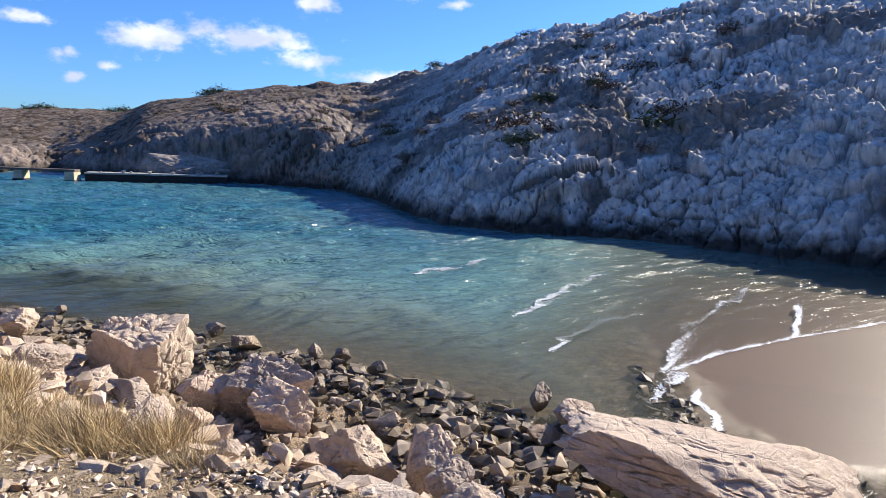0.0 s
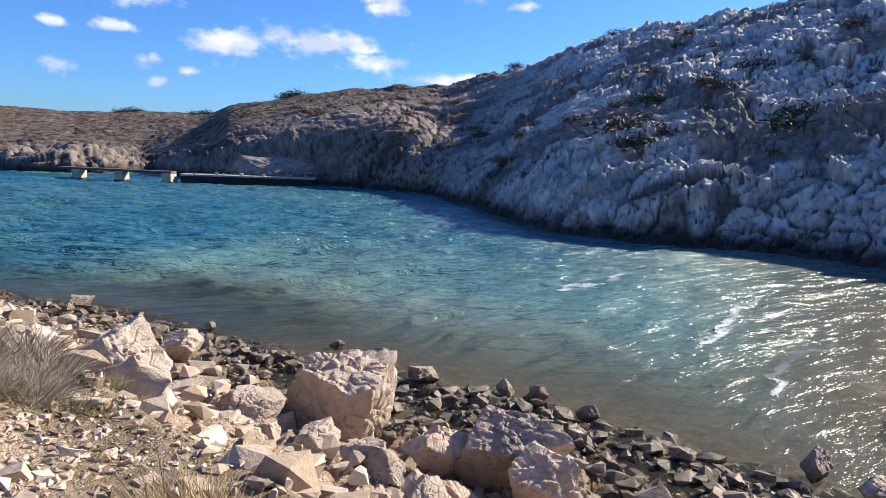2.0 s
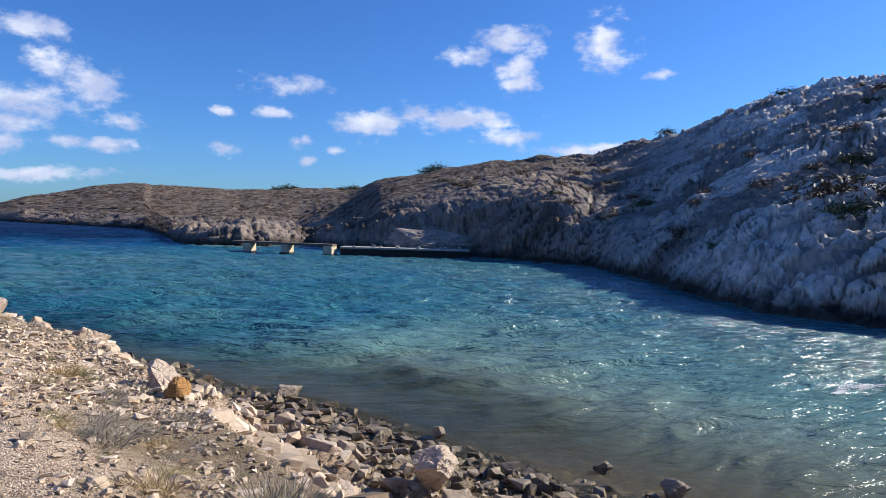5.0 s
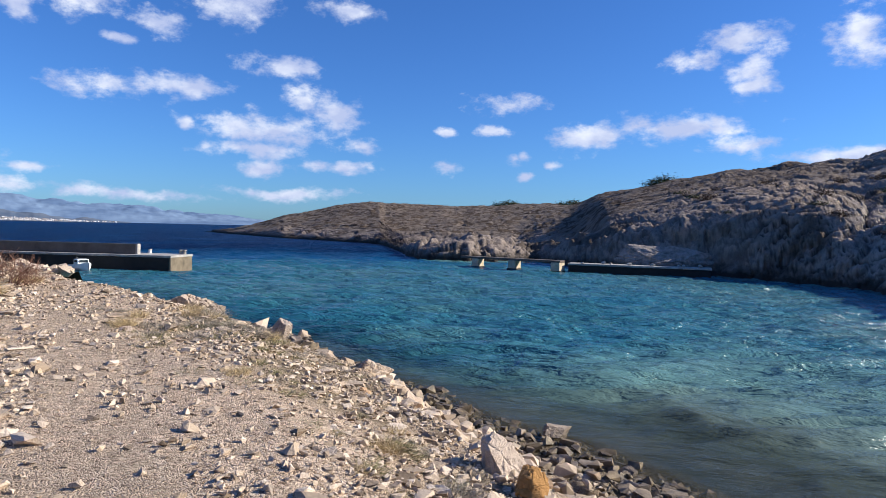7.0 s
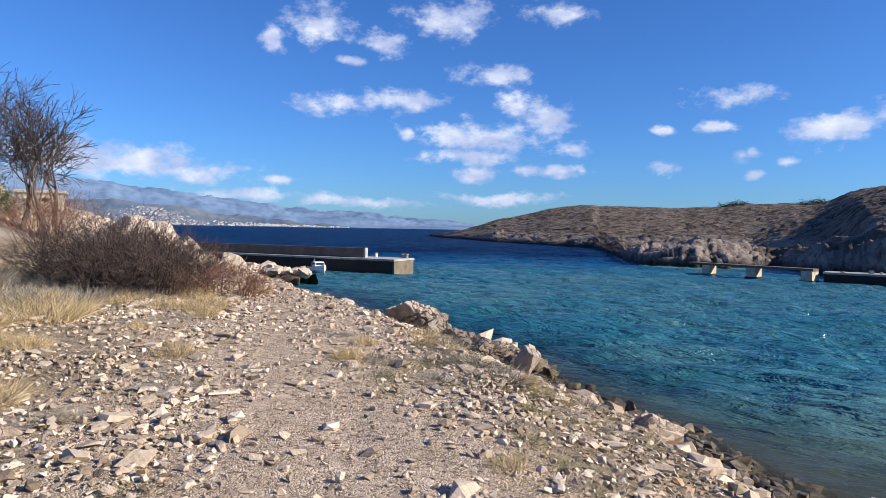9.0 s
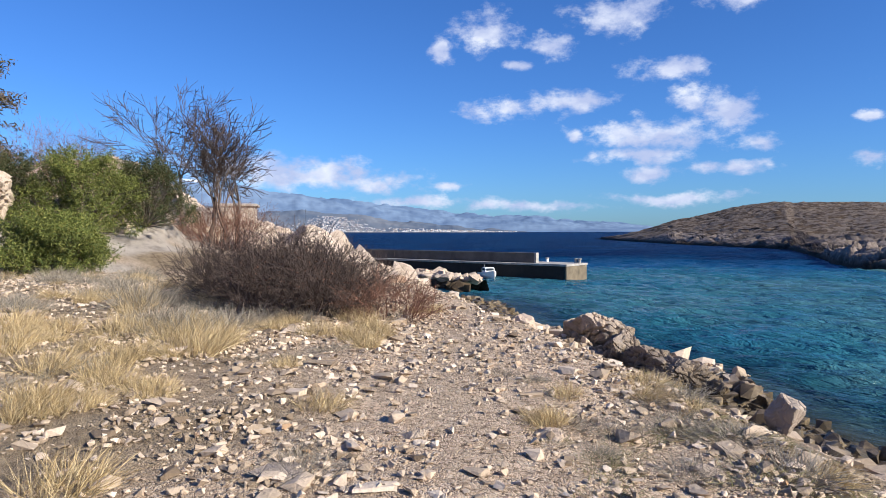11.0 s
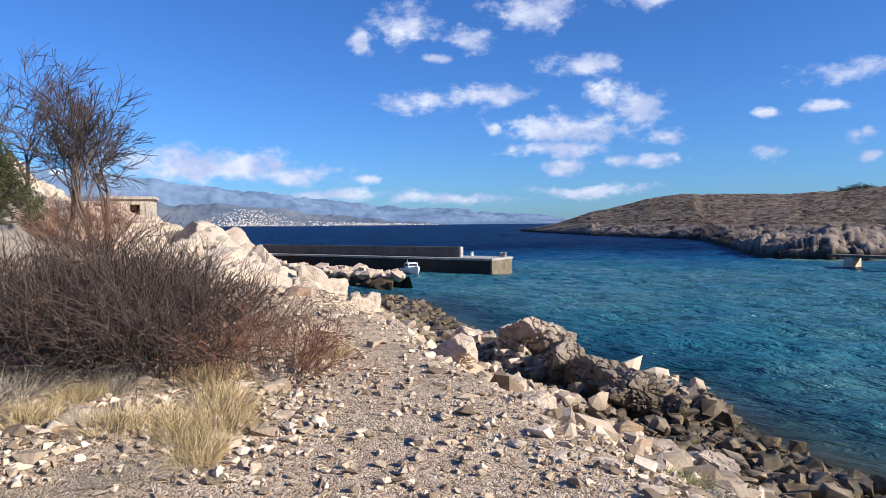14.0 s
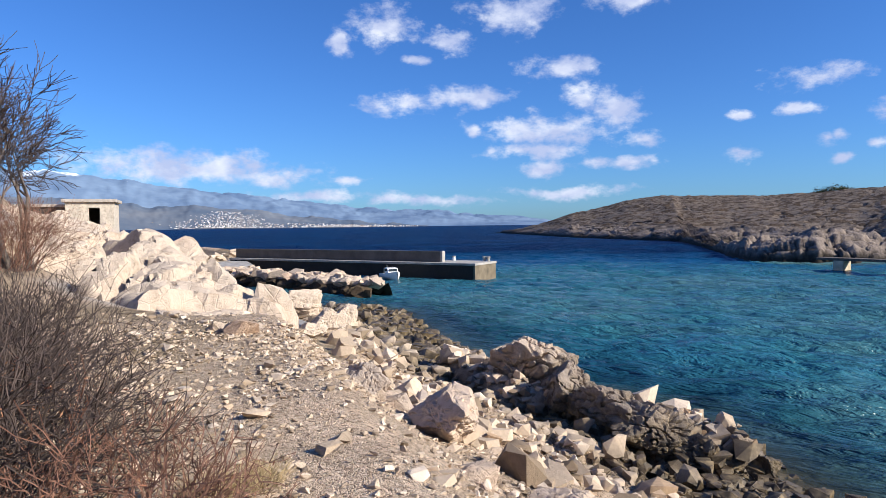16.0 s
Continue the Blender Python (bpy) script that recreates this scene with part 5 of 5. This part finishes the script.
def hut():
    h = new("stone_hut")
    x, y = -84.0, 18.2
    z = rest(x, y) - 0.3
    h.matrix_world = pose(x, y, z, 0, 0, -12)
    # one room with a window opening towards the cove
    top = 8.2 - z
    t = 0.35
    w, d = 3.6, 4.2
    part("wall", box(bmesh.new(), (-d / 2, -w / 2, 0), (d / 2, -w / 2 + t, top)), MASONRY, h)
    part("wall", box(bmesh.new(), (-d / 2, w / 2 - t, 0), (d / 2, w / 2, top)), MASONRY, h)
    part("wall", box(bmesh.new(), (-d / 2, -w / 2 + t, 0), (-d / 2 + t, w / 2 - t, top)), DARK, h)
    bm = bmesh.new()
    y0, y1, z0, z1 = -0.1, 0.75, top - 1.95, top - 0.45
    box(bm, (d / 2 - t, -w / 2 + t, 0), (d / 2, y0, top))
    box(bm, (d / 2 - t, y1, 0), (d / 2, w / 2 - t, top))
    box(bm, (d / 2 - t, y0, 0), (d / 2, y1, z0))
    box(bm, (d / 2 - t, y0, z1), (d / 2, y1, top))
    part("front_wall", bm, MASONRY, h, "pale stone wall with a dark window opening")
    part("roof_slab", box(bmesh.new(), (-d / 2 - 0.2, -w / 2 - 0.25, top + 0.004), (d / 2 + 0.25, w / 2 + 0.25, top + 0.26), 0.04), ROOFING, h, "flat concrete roof slab")
    part("side_wing", box(bmesh.new(), (-d / 2 - 1, -w / 2 - 4.2, 0), (d / 2 - 1.6, -w / 2 - 0.004, top - 0.35), 0.05), DARK, h, "lower wing with shade put into its dark stone colour")
    part("wing_roof", box(bmesh.new(), (-d / 2 - 1.2, -w / 2 - 4.4, top - 0.346), (d / 2 - 1.4, -w / 2 - 0.26, top - 0.12), 0.03), ROOFING, h)
    tagged(h, "small ruined stone hut with a flat roof slab and empty window", "hut")


hut()

# ---- plants ----


def tubes(segs, sides=3):
    """A mesh of thin tapered tubes: rows of start, end, start radius and end radius."""
    s = np.asarray(segs, float)
    p0, p1, r0, r1 = s[:, 0:3], s[:, 3:6], s[:, 6], s[:, 7]
    d = p1 - p0
    d /= np.linalg.norm(d, axis=1)[:, None] + 1e-9
    up = np.where(np.abs(d[:, 2:3]) > 0.9, (1.0, 0, 0), (0, 0, 1.0))
    a = np.cross(d, up)
    a /= np.linalg.norm(a, axis=1)[:, None] + 1e-9
    b = np.cross(d, a)
    vs = []
    for p, r in ((p0, r0), (p1, r1)):
        for k in range(sides):
            t = 2 * math.pi * k / sides
            vs.append(p + r[:, None] * (a * math.cos(t) + b * math.sin(t)))
    v = np.stack(vs, 1).reshape(-1, 3)
    base = (np.arange(len(s)) * 2 * sides)[:, None]
    f = np.concatenate([base + np.array([k, (k + 1) % sides, sides + (k + 1) % sides, sides + k]) for k in range(sides)])
    return v, f


def grow(rng, p, d, length, radius, depth, out, split=3, spread=0.6, bend=0.12, lean=(0, 0, 0.1), shrink=0.68, steps=4, thin=0.0065):
    """Branches as rows for tubes(), level by level."""
    p, d = np.array(p, float), np.array(d, float)
    r = radius
    for i in range(steps):
        d = d + rng.normal(size=3) * bend + np.array(lean) * 0.3
        d /= np.linalg.norm(d)
        q = p + d * length / steps
        r2 = max(r * (0.86 if depth else 0.75), thin * 0.7)
        out.append((*p, *q, r, r2, depth))
        p, r = q, r2
        if depth and i >= 1:
            for _ in range(split if i == steps - 1 else max(1, split - 2)):
                e = d + rng.normal(size=3) * spread
                grow(rng, p, e / np.linalg.norm(e), length * shrink * rng.uniform(0.75, 1.15), max(r * 0.62, thin), depth - 1, out, split, spread, bend, lean, shrink, steps, thin)


def bare_tree(name, label, x, y, z, height, seed, lean, heading):
    rng = np.random.default_rng(seed)
    segs = []
    grow(rng, (0, 0, -0.15), heading, height * 0.36, 0.1, 4, segs, 3, 0.42, 0.15, lean, 0.72, 4, 0.011)
    s = np.array(segs)
    tree = new(name)
    tree.location = (x, y, z)
    thick = s[:, 8] >= 3
    v, f = tubes(s[thick][:, :8], 7)
    part("trunk", mesh_from("trunk", v, f, BARK, True), BARK, tree)
    v, f = tubes(s[~thick][:, :8], 3)
    part("crown", mesh_from("crown", v, f, TWIG), TWIG, tree, "leafless grey-brown twigs")
    return tagged(tree, label, "tree", "bare trees")


def twig_bush(name, label, x, y, z, rx, ry, height, stems, seed, material, rz=0.0, leaf=None):
    rng = np.random.default_rng(seed)
    segs = []
    for _ in range(stems):
        a, q = rng.uniform(0, 6.28), math.sqrt(rng.random())
        bx, by = math.cos(a) * q * rx * 0.55, math.sin(a) * q * ry * 0.55
        d = np.array((math.cos(a) * q * 0.8, math.sin(a) * q * 0.8, 1.0)) + rng.normal(size=3) * 0.22
        grow(rng, (bx, by, -0.05), d / np.linalg.norm(d), height * rng.uniform(0.42, 0.62) * (1.1 - 0.3 * q), rng.uniform(0.007, 0.012), 2, segs, 3, 0.6, 0.16, (0, 0, 0.08), 0.62, 3, 0.0036)
    s = np.array(segs)
    bush = new(name)
    bush.matrix_world = pose(x, y, z, 0, 0, rz)
    for k, (depth, nm) in enumerate(((2, "stem"), (1, "branching"), (0, "brushwood"))):
        rows = s[s[:, 8] == depth]
        v, f = tubes(rows[:, :8], 3)
        tagged(part(nm, mesh_from(nm, v, f, material), material, bush), kind="stuff")
    if leaf is not None:
        tips = s[s[:, 8] == 0][::2, 3:6]
        part("dead_foliage", leaves(tips[::3], 0.016, 1, rng, leaf), leaf, bush, "few dry reddish leaves")
    return tagged(bush, label, "shrub")


def leaves(at, size, per, rng, material, name="leaves"):
    """Small pointed leaves set loosely round given points."""
    c = np.repeat(at, per, 0) + rng.normal(size=(len(at) * per, 3)) * size * 1.2
    n = len(c)
    a = rng.normal(size=(n, 3))
    a /= np.linalg.norm(a, axis=1)[:, None]
    b = np.cross(a, rng.normal(size=(n, 3)))
    b /= np.linalg.norm(b, axis=1)[:, None]
    s = size * rng.uniform(0.6, 1.3, n)[:, None]
    v = np.stack([c - a * s, c + b * s * 0.24, c + a * s, c - b * s * 0.24], 1).reshape(-1, 3)
    return mesh_from(name, v, np.arange(n * 4).reshape(-1, 4), material)


def grass_mesh(seed, blades, radius, height, material, lean=0.35, spread=0.5):
    rng = np.random.default_rng(seed)
    vs, fs = [], []
    for i in range(blades):
        a, q = rng.uniform(0, 6.28), rng.random() ** 0.6
        p = np.array((math.cos(a) * q * radius, math.sin(a) * q * radius, -0.03))
        d = np.array((math.cos(a) * spread * q, math.sin(a) * spread * q, 1.0)) + rng.normal(size=3) * 0.55 + np.array((-lean, lean * 0.3, 0))
        d /= np.linalg.norm(d)
        ln, w = height * rng.uniform(0.45, 1.1), rng.uniform(0.0016, 0.0036)
        side = np.cross(d, rng.normal(size=3))
        side /= np.linalg.norm(side)
        droop = np.array((d[0], d[1], -0.6)) * rng.uniform(0.1, 0.5)
        for t, k in ((0, 1.0), (0.4, 0.9), (0.75, 0.6), (1.0, 0.12)):
            c = p + d * ln * t + droop * ln * t * t * 0.6
            vs += [c - side * w * k, c + side * w * k]
        o = i * 8
        fs += [(o + j, o + j + 1, o + j + 3, o + j + 2) for j in (0, 2, 4)]
    return mesh_from("foliage", vs, fs, material)


GRASS = {
    "straw": [grass_mesh(600 + i, 560, 0.3, 0.43, STRAW) for i in range(3)],
    "grey": [grass_mesh(620 + i, 560, 0.32, 0.40, STRAW_GREY, 0.1, 1.0) for i in range(3)],
    "green": [grass_mesh(640 + i, 360, 0.3, 0.24, GREENISH, 0.1, 1.2) for i in range(2)],
}
GRASS_LABEL = {"straw": "tuft of long dry straw-coloured grass on the gravel", "grey": "low grey-brown dead herb cushion on the gravel", "green": "low yellow-green herb patch between stones"}


def tuft(kind, x, y, scale=1.0, rz=0.0, high=1.0):
    ob = new({"straw": "dry_grass_tuft", "grey": "dead_herb", "green": "herb_patch"}[kind])
    high = high * (0.5 if kind != "straw" and -23 < x < -10 else 1.0)
    blades = GRASS[kind][int(abs(x * 7 + y * 3)) % len(GRASS[kind])]
    part("foliage", blades, None, ob)
    ob.matrix_world = pose(x, y, rest(x, y) - 0.01, 0, 0, rz) @ Matrix.Diagonal((scale, scale, scale * high, 1))
    tagged(ob, GRASS_LABEL[kind], "grass" if kind == "straw" else "herb", kind + " tufts")


def tufts():
    rng = np.random.default_rng(77)
    spots = {
        "straw": [(-3.7, 5.1, 1.4), (-3.0, 4.8, 1.3), (-4.3, 5.5, 1.3), (-2.4, 4.5, 1.0), (-4.1, 4.5, 1.4), (-5.0, 5.5, 1.2), (-3.3, 4.0, 1.2), (-8.4, 7.2, 0.7),
                  (-22.5, 12.0, 1.1), (-22.9, 12.3, 1.1), (-22.1, 11.9, 0.8), (-23.3, 11.5, 1.0), (-21.9, 10.0, 1.2), (-22.4, 10.2, 1.3), (-23.0, 9.6, 1.2), (-23.3, 10.3, 1.2), (-22.2, 9.2, 1.1),
                  (-20.3, 9.1, 1.0), (-21.3, 9.3, 1.0), (-19.6, 8.6, 1.1), (-24.0, 9.2, 1.2), (-26, 10.4, 1.1), (-27.2, 11.0, 1.0), (-28.3, 10.0, 1.2), (-29.2, 11.6, 1.2), (-27.0, 9.0, 1.0), (-19.2, 12.5, 0.7), (-25.5, 9.5, 1.2), (-24.4, 7.9, 1.2), (-23, 8.2, 1.1), (-30.5, 9.8, 1.2), (-24.6, 13.6, 0.8)],
        "grey": [(-8.8, 8.0, 1.3), (-8.2, 7.6, 1.2), (-7.6, 7.3, 1.0), (-9.2, 8.6, 1.2), (-18.9, 10.3, 0.9), (-18.4, 9.4, 0.8), (-24.2, 10.7, 1.7), (-25.0, 10.4, 1.8), (-25.8, 10.0, 1.7), (-23.8, 10.9, 1.4), (-21.6, 10.8, 0.8), (-26.4, 7.9, 1.2),
                 (-11.5, 9.8, 1.0), (-11.9, 10.3, 1.0), (-12.7, 11.0, 0.8), (-18.1, 13.2, 1.2), (-18.6, 13.6, 1.1), (-19.1, 14.1, 1.0), (-18.7, 12.6, 0.8), (-27.9, 8.6, 1.4), (-29.3, 8.8, 1.5), (-31.5, 9.6, 1.6), (-21.7, 8.8, 0.9), (-20.3, 13.3, 0.8), (-30.5, 7.2, 1.4)],
        "green": [(-8.0, 7.8, 1.2), (-7.3, 7.5, 1.0), (-8.8, 7.3, 1.2), (-9.4, 8.0, 1.1), (-13.8, 11.8, 1.2), (-18.0, 13.0, 1.2), (-18.7, 13.0, 1.2), (-18.9, 13.8, 1.2), (-19.6, 14.3, 1.1), (-18.3, 12.3, 0.9), (-16.0, 12.2, 1.0), (-17.2, 13.1, 1.1), (-15.3, 11.6, 0.9), (-10.6, 8.9, 0.9), (-13.0, 10.6, 0.9), (-16.9, 9.4, 0.8), (-20.9, 15.2, 1.0)],
    }
    for kind, rows in spots.items():
        for x, y, s in rows:
            s = s * (0.98 if x > -6 else 1.05)
            for _ in range(3 if x < -10 else 5):
                tuft(kind, x + rng.normal() * 0.28 * s, y + rng.normal() * 0.28 * s, s * rng.uniform(0.4, 0.75), rng.uniform(-40, 40), rng.uniform(0.8, 1.2))
    x, y = rng.uniform(-23, -7, 900), rng.uniform(5, 17, 900)
    _, _, top, _, de, _ = ground_height(x, y)
    off, _ = to_line(x, y, np.array([(-6, 3.6), (-10, 7), (-14, 9.8), (-18, 11.6), (-22, 13.6)]))
    ok = np.flatnonzero(top & (de > 0.3) & (de < 2.6) & (off > 1.0) & (fbm(x * 0.6, y * 0.6, 3, 81) > -0.1))[:110]
    for q in ok:
        tuft(("green", "straw", "green", "grey")[q % 4], x[q], y[q], rng.uniform(0.3, 0.6), rng.uniform(0, 360), rng.uniform(0.4, 0.9))
    for _ in range(30):
        x, y = rng.uniform(-33, -19), rng.uniform(4, 11)
        tuft("straw" if rng.random() < 0.6 else "grey", x, y, rng.uniform(0.4, 0.8), rng.uniform(0, 360), rng.uniform(0.7, 1.1))


tufts()
BROWN_LEAF = leaf_material("dry_red_leaf", (0.14, 0.05, 0.03), (0.26, 0.11, 0.06), (0.36, 0.2, 0.11))
twig_bush("brown_shrub", "dense leafless brown shrub beside the path", -25.0, 11.9, 4.2, 1.3, 1.3, 1.45, 290, 701, TWIG, 0, BROWN_LEAF)
twig_bush("brown_shrub", "dense leafless brown shrub behind dry grass", -26.4, 11.5, 4.25, 1.7, 1.4, 1.6, 270, 703, TWIG, 30, None)
twig_bush("brown_shrub", "reddish leafless shrub at the path's edge", -24.1, 12.9, 4.15, 0.8, 0.7, 1.0, 60, 705, RED_TWIG, 70, BROWN_LEAF)
twig_bush("brown_shrub", "low brown thicket at the foot of the rocks", -29.0, 12.6, 4.3, 1.6, 1.3, 1.3, 80, 707, TWIG, 10, None)
twig_bush("brown_shrub", "reddish thicket under the bare trees", -39.6, 12.2, rest(-39.6, 12.2), 1.9, 1.6, 2.0, 160, 709, RED_TWIG, 10, None)
twig_bush("brown_shrub", "leafless purple-brown shrub above the junipers", -40.4, 7.2, rest(-40.4, 7.2), 1.8, 1.6, 2.8, 110, 711, RED_TWIG, 10, None)
bare_tree("bare_tree", "slender leafless tree with a pale forked trunk", -40.4, 10.9, rest(-40.4, 10.9), 5.8, 801, (0.0, 0.05, 0.1), (0.0, -0.1, 1))
bare_tree("bare_tree", "wind-bent leafless tree in front of the rocks", -40.5, 12.9, rest(-40.5, 12.9), 6.0, 803, (0.05, 0.04, 0.05), (0.0, -0.12, 1))
bare_tree("bare_tree", "leafless tree leaning against the rock outcrop", -39.8, 12.5, rest(-39.8, 12.5), 5.2, 807, (0.05, 0.06, 0.1), (-0.1, -0.05, 1))
bare_tree("bare_tree", "thin many-stemmed leafless tree beside the others", -40.0, 11.7, rest(-40.0, 11.7), 5.0, 813, (0.0, 0.0, 0.1), (0.0, 0.1, 1))


def evergreen(name, label, x, y, rx, ry, height, clumps, seed, material, size=0.042, category="shrub"):
    rng = np.random.default_rng(seed)
    z = rest(x, y)
    root = new(name)
    root.location = (x, y, z)
    segs = []
    tips = []
    for i in range(clumps):
        a, q, t = rng.uniform(0, 6.28), math.sqrt(rng.random()), rng.random() ** 0.75
        lim = math.sqrt(max(0.0, 1 - (t * 0.92) ** 2)) * (0.8 + 0.75 * noise.noise(Vector((math.cos(a) * 1.5 + seed, math.sin(a) * 1.5, t * 2.5))))
        q = 0.55 + 0.45 * q
        p = np.array((math.cos(a) * rx * lim * q, math.sin(a) * ry * lim * q, height * t * (0.85 + 0.3 * rng.random())))
        d = np.array((math.cos(a) * 0.7, math.sin(a) * 0.7, 0.75)) + rng.normal(size=3) * 0.3
        d /= np.linalg.norm(d)
        ln = rng.uniform(0.18, 0.42)
        for s in np.linspace(0, 1, 7):
            tips.append(p + d * ln * s + rng.normal(size=3) * 0.03 * (1.2 - s))
        if i % 5 == 0:
            segs.append((0, 0, 0, *(p * 0.5), 0.03, 0.018))
            segs.append((*(p * 0.5), *p, 0.018, 0.006))
    v, f = tubes(segs, 4)
    part("framework", mesh_from("framework", v, f, BARK), BARK, root)
    part("crown", leaves(np.array(tips), size, 8, rng, material, "crown"), material, root)
    return tagged(root, label, category)


evergreen("juniper_bush", "dense bright green juniper bush on the slope", -32.7, 7.6, 1.5, 1.4, 1.2, 800, 901, JUNIPER)
evergreen("juniper_bush", "dark green juniper bush rising behind another", -36.6, 7.9, 1.5, 1.5, 2.2, 700, 903, JUNIPER)
evergreen("juniper_bush", "dark green juniper bush beside the rock outcrop", -37.8, 9.6, 1.4, 1.3, 1.9, 500, 905, PINE)
evergreen("juniper_bush", "olive green juniper bush above pale rocks", -37.6, 5.6, 1.6, 1.5, 1.7, 500, 907, PINE)


def pine():
    x, y = -39.4, 3.4
    rng = np.random.default_rng(33)
    root = new("pine_tree")
    root.location = (x, y, rest(x, y) - 0.1)
    segs = []
    grow(rng, (0, 0, 0), (0.0, 0.12, 1), 2.0, 0.14, 3, segs, 4, 0.75, 0.08, (0, 0.05, 0.02), 0.72, 4)
    s = np.array(segs)
    v, f = tubes(s[:, :8], 5)
    part("trunk", mesh_from("trunk", v, f, BARK, True), BARK, root)
    tips = s[s[:, 8] <= 0][:, 3:6]
    part("crown", leaves(tips, 0.08, 17, rng, PINE_BROWN, "crown"), PINE_BROWN, root, "sparse dark needles")
    tagged(root, "wind-shaped pine with sparse dark brownish needles", "tree")


pine()


def hill_shrubs():
    """Brown and green shrubs on the far hillside."""
    rng = np.random.default_rng(99)
    tw = []
    for i in range(3):
        pts = rng.normal(size=(420, 3)) * (0.45, 0.45, 0.3)
        pts[:, 2] = np.abs(pts[:, 2])
        tw.append(leaves(pts, 0.16, 1, rng, (BROWN_BRUSH, PINE, BROWN_BRUSH)[i], "foliage"))
    spots = [(-17, 60, 2.6), (-18.5, 57, 2.2), (-15.5, 62, 1.5), (-19.6, 60, 2.0), (-29, 62, 3.2), (-30.5, 64, 2.6), (-26, 78, 2.2), (-3.5, 92, 1.8), (3.5, 110, 1.6), (14.2, 326, 6.0), (15.0, 325, 5.0), (21.5, 380, 4.5), (22.4, 380, 4.0), (27.0, 402, 5.0), (27.8, 401, 4.5), (26.4, 402, 3.5), (-5.0, 180, 2.6), (-13.6, 143, 2.4), (-14.2, 141, 1.6)]
    for _ in range(70):
        a = rng.uniform(-34, 14)
        ds = float(far_shore(np.array([a]))[0])
        spots.append((a, ds + 6 + 70 * rng.random() ** 1.3, rng.uniform(0.7, 1.7)))
    for i, (a, r, s) in enumerate(spots):
        aa, rr = np.array([float(a)]), np.array([float(r)])
        x, y, h, sc, off = far_base(aa, rr)
        h = h + far_relief(x, y, h, aa, rr, sc, off)[0]
        ob = new("hill_shrub")
        part("foliage", tw[1] if 9 <= i < 18 else tw[i % 3], None, ob)
        ob.matrix_world = pose(float(x[0]), float(y[0]), float(h[0]) - 0.1, 0, 0, i * 50) @ Matrix.Diagonal((s, s, s * 0.75, 1))
        tagged(ob, "low brown shrub growing between hillside rocks" if i % 3 != 1 else "low dark green shrub between hillside rocks", "shrub", "hillside shrubs")


BROWN_BRUSH = leaf_material("brown_brush", (0.05, 0.033, 0.02), (0.105, 0.068, 0.045), (0.17, 0.12, 0.085))
hill_shrubs()

# ---- foam of the small breakers ----


def foam(rows, width, seed, count=8500):
    rng = np.random.default_rng(seed)
    rows = np.array(rows, float)
    m = 400
    t = np.linspace(0, len(rows) - 1, m)
    cx = np.interp(t, range(len(rows)), rows[:, 0]) + 0.5 * width * fbm(t * 2.3, t * 0 + seed, 3, seed)
    cy = np.interp(t, range(len(rows)), rows[:, 1]) + 0.5 * width * fbm(t * 2.1, t * 0 + seed + 9, 3, seed)
    k = rng.integers(0, m, count)
    lively = smooth(0.25, 0.6, value_noise(t * 3.1, t * 0 + seed, seed + 2)) * np.sin(math.pi * np.linspace(0.03, 0.97, m)) ** 0.5
    k = k[rng.random(count) < 0.15 + 0.85 * lively[k]]
    n = len(k)
    off = (np.abs(rng.normal(size=n)) ** 1.4 * 1.7 - 0.15) * width * (0.3 + 0.7 * lively[k])
    x, y = cx[k] + off * 0.6 + rng.normal(size=n) * 0.04, cy[k] + off * 0.8 + rng.normal(size=n) * 0.04
    s = rng.uniform(0.006, 0.026, n) * (1.2 - 0.8 * np.clip(off / (2.2 * width), 0, 1))
    z = sea_wave(x, y) * smooth(0.3, 6, to_line(x, y, SHORE)[0]) + 0.012 + 0.02 * rng.random(n)
    fleck = (np.array([(1, 0.1, 0), (0.35, 0.8, 0.15), (-0.7, 0.6, 0), (-1, -0.3, 0.1), (-0.2, -0.9, 0), (0.6, -0.6, 0.12)], float), np.array([(0, 1, 2), (0, 2, 3), (0, 3, 4), (0, 4, 5)]))
    me = merged("foam", [fleck], np.stack([x, y, z], 1), np.stack([s * 1.6, s, s], 1), rng.uniform(0, 6.28, n), FOAM)
    tagged(new("foam", me), "lacy white foam on a small breaking wave", "foam", kind="stuff")


FOAM = plain("white_foam", (0.85, 0.87, 0.88), 0.6, 0.05, 8)
foam([(-0.2, 29.7), (1.5, 31.1), (3.8, 34.9)], 0.75, 1)
foam([(3.3, 22.4), (4.9, 24.8), (6.7, 27.7), (9.5, 31.8)], 0.90, 2)
foam([(3.7, 18.4), (4.6, 20.3), (6.1, 22.7), (8.8, 24.7)], 0.52, 3)
foam([(5.3, 14.5), (6.3, 16.1), (8.0, 19.3), (10.0, 22.2), (12.8, 26.1), (14.5, 27.4)], 1.05, 4)
foam([(6.8, 16.8), (9.2, 18.5), (12.2, 20.2), (14.5, 21.1), (17.2, 22.6)], 0.24, 5)
foam([(12.2, 20.2), (13.6, 22.2), (15.2, 24.9)], 0.33, 6)
foam([(5.8, 12.3), (6.4, 13.6), (6.3, 14.5), (6.8, 15.3)], 0.12, 7)
foam([(-80.5, 103.8), (-78, 105.0), (-71, 105.4)], 0.90, 8)
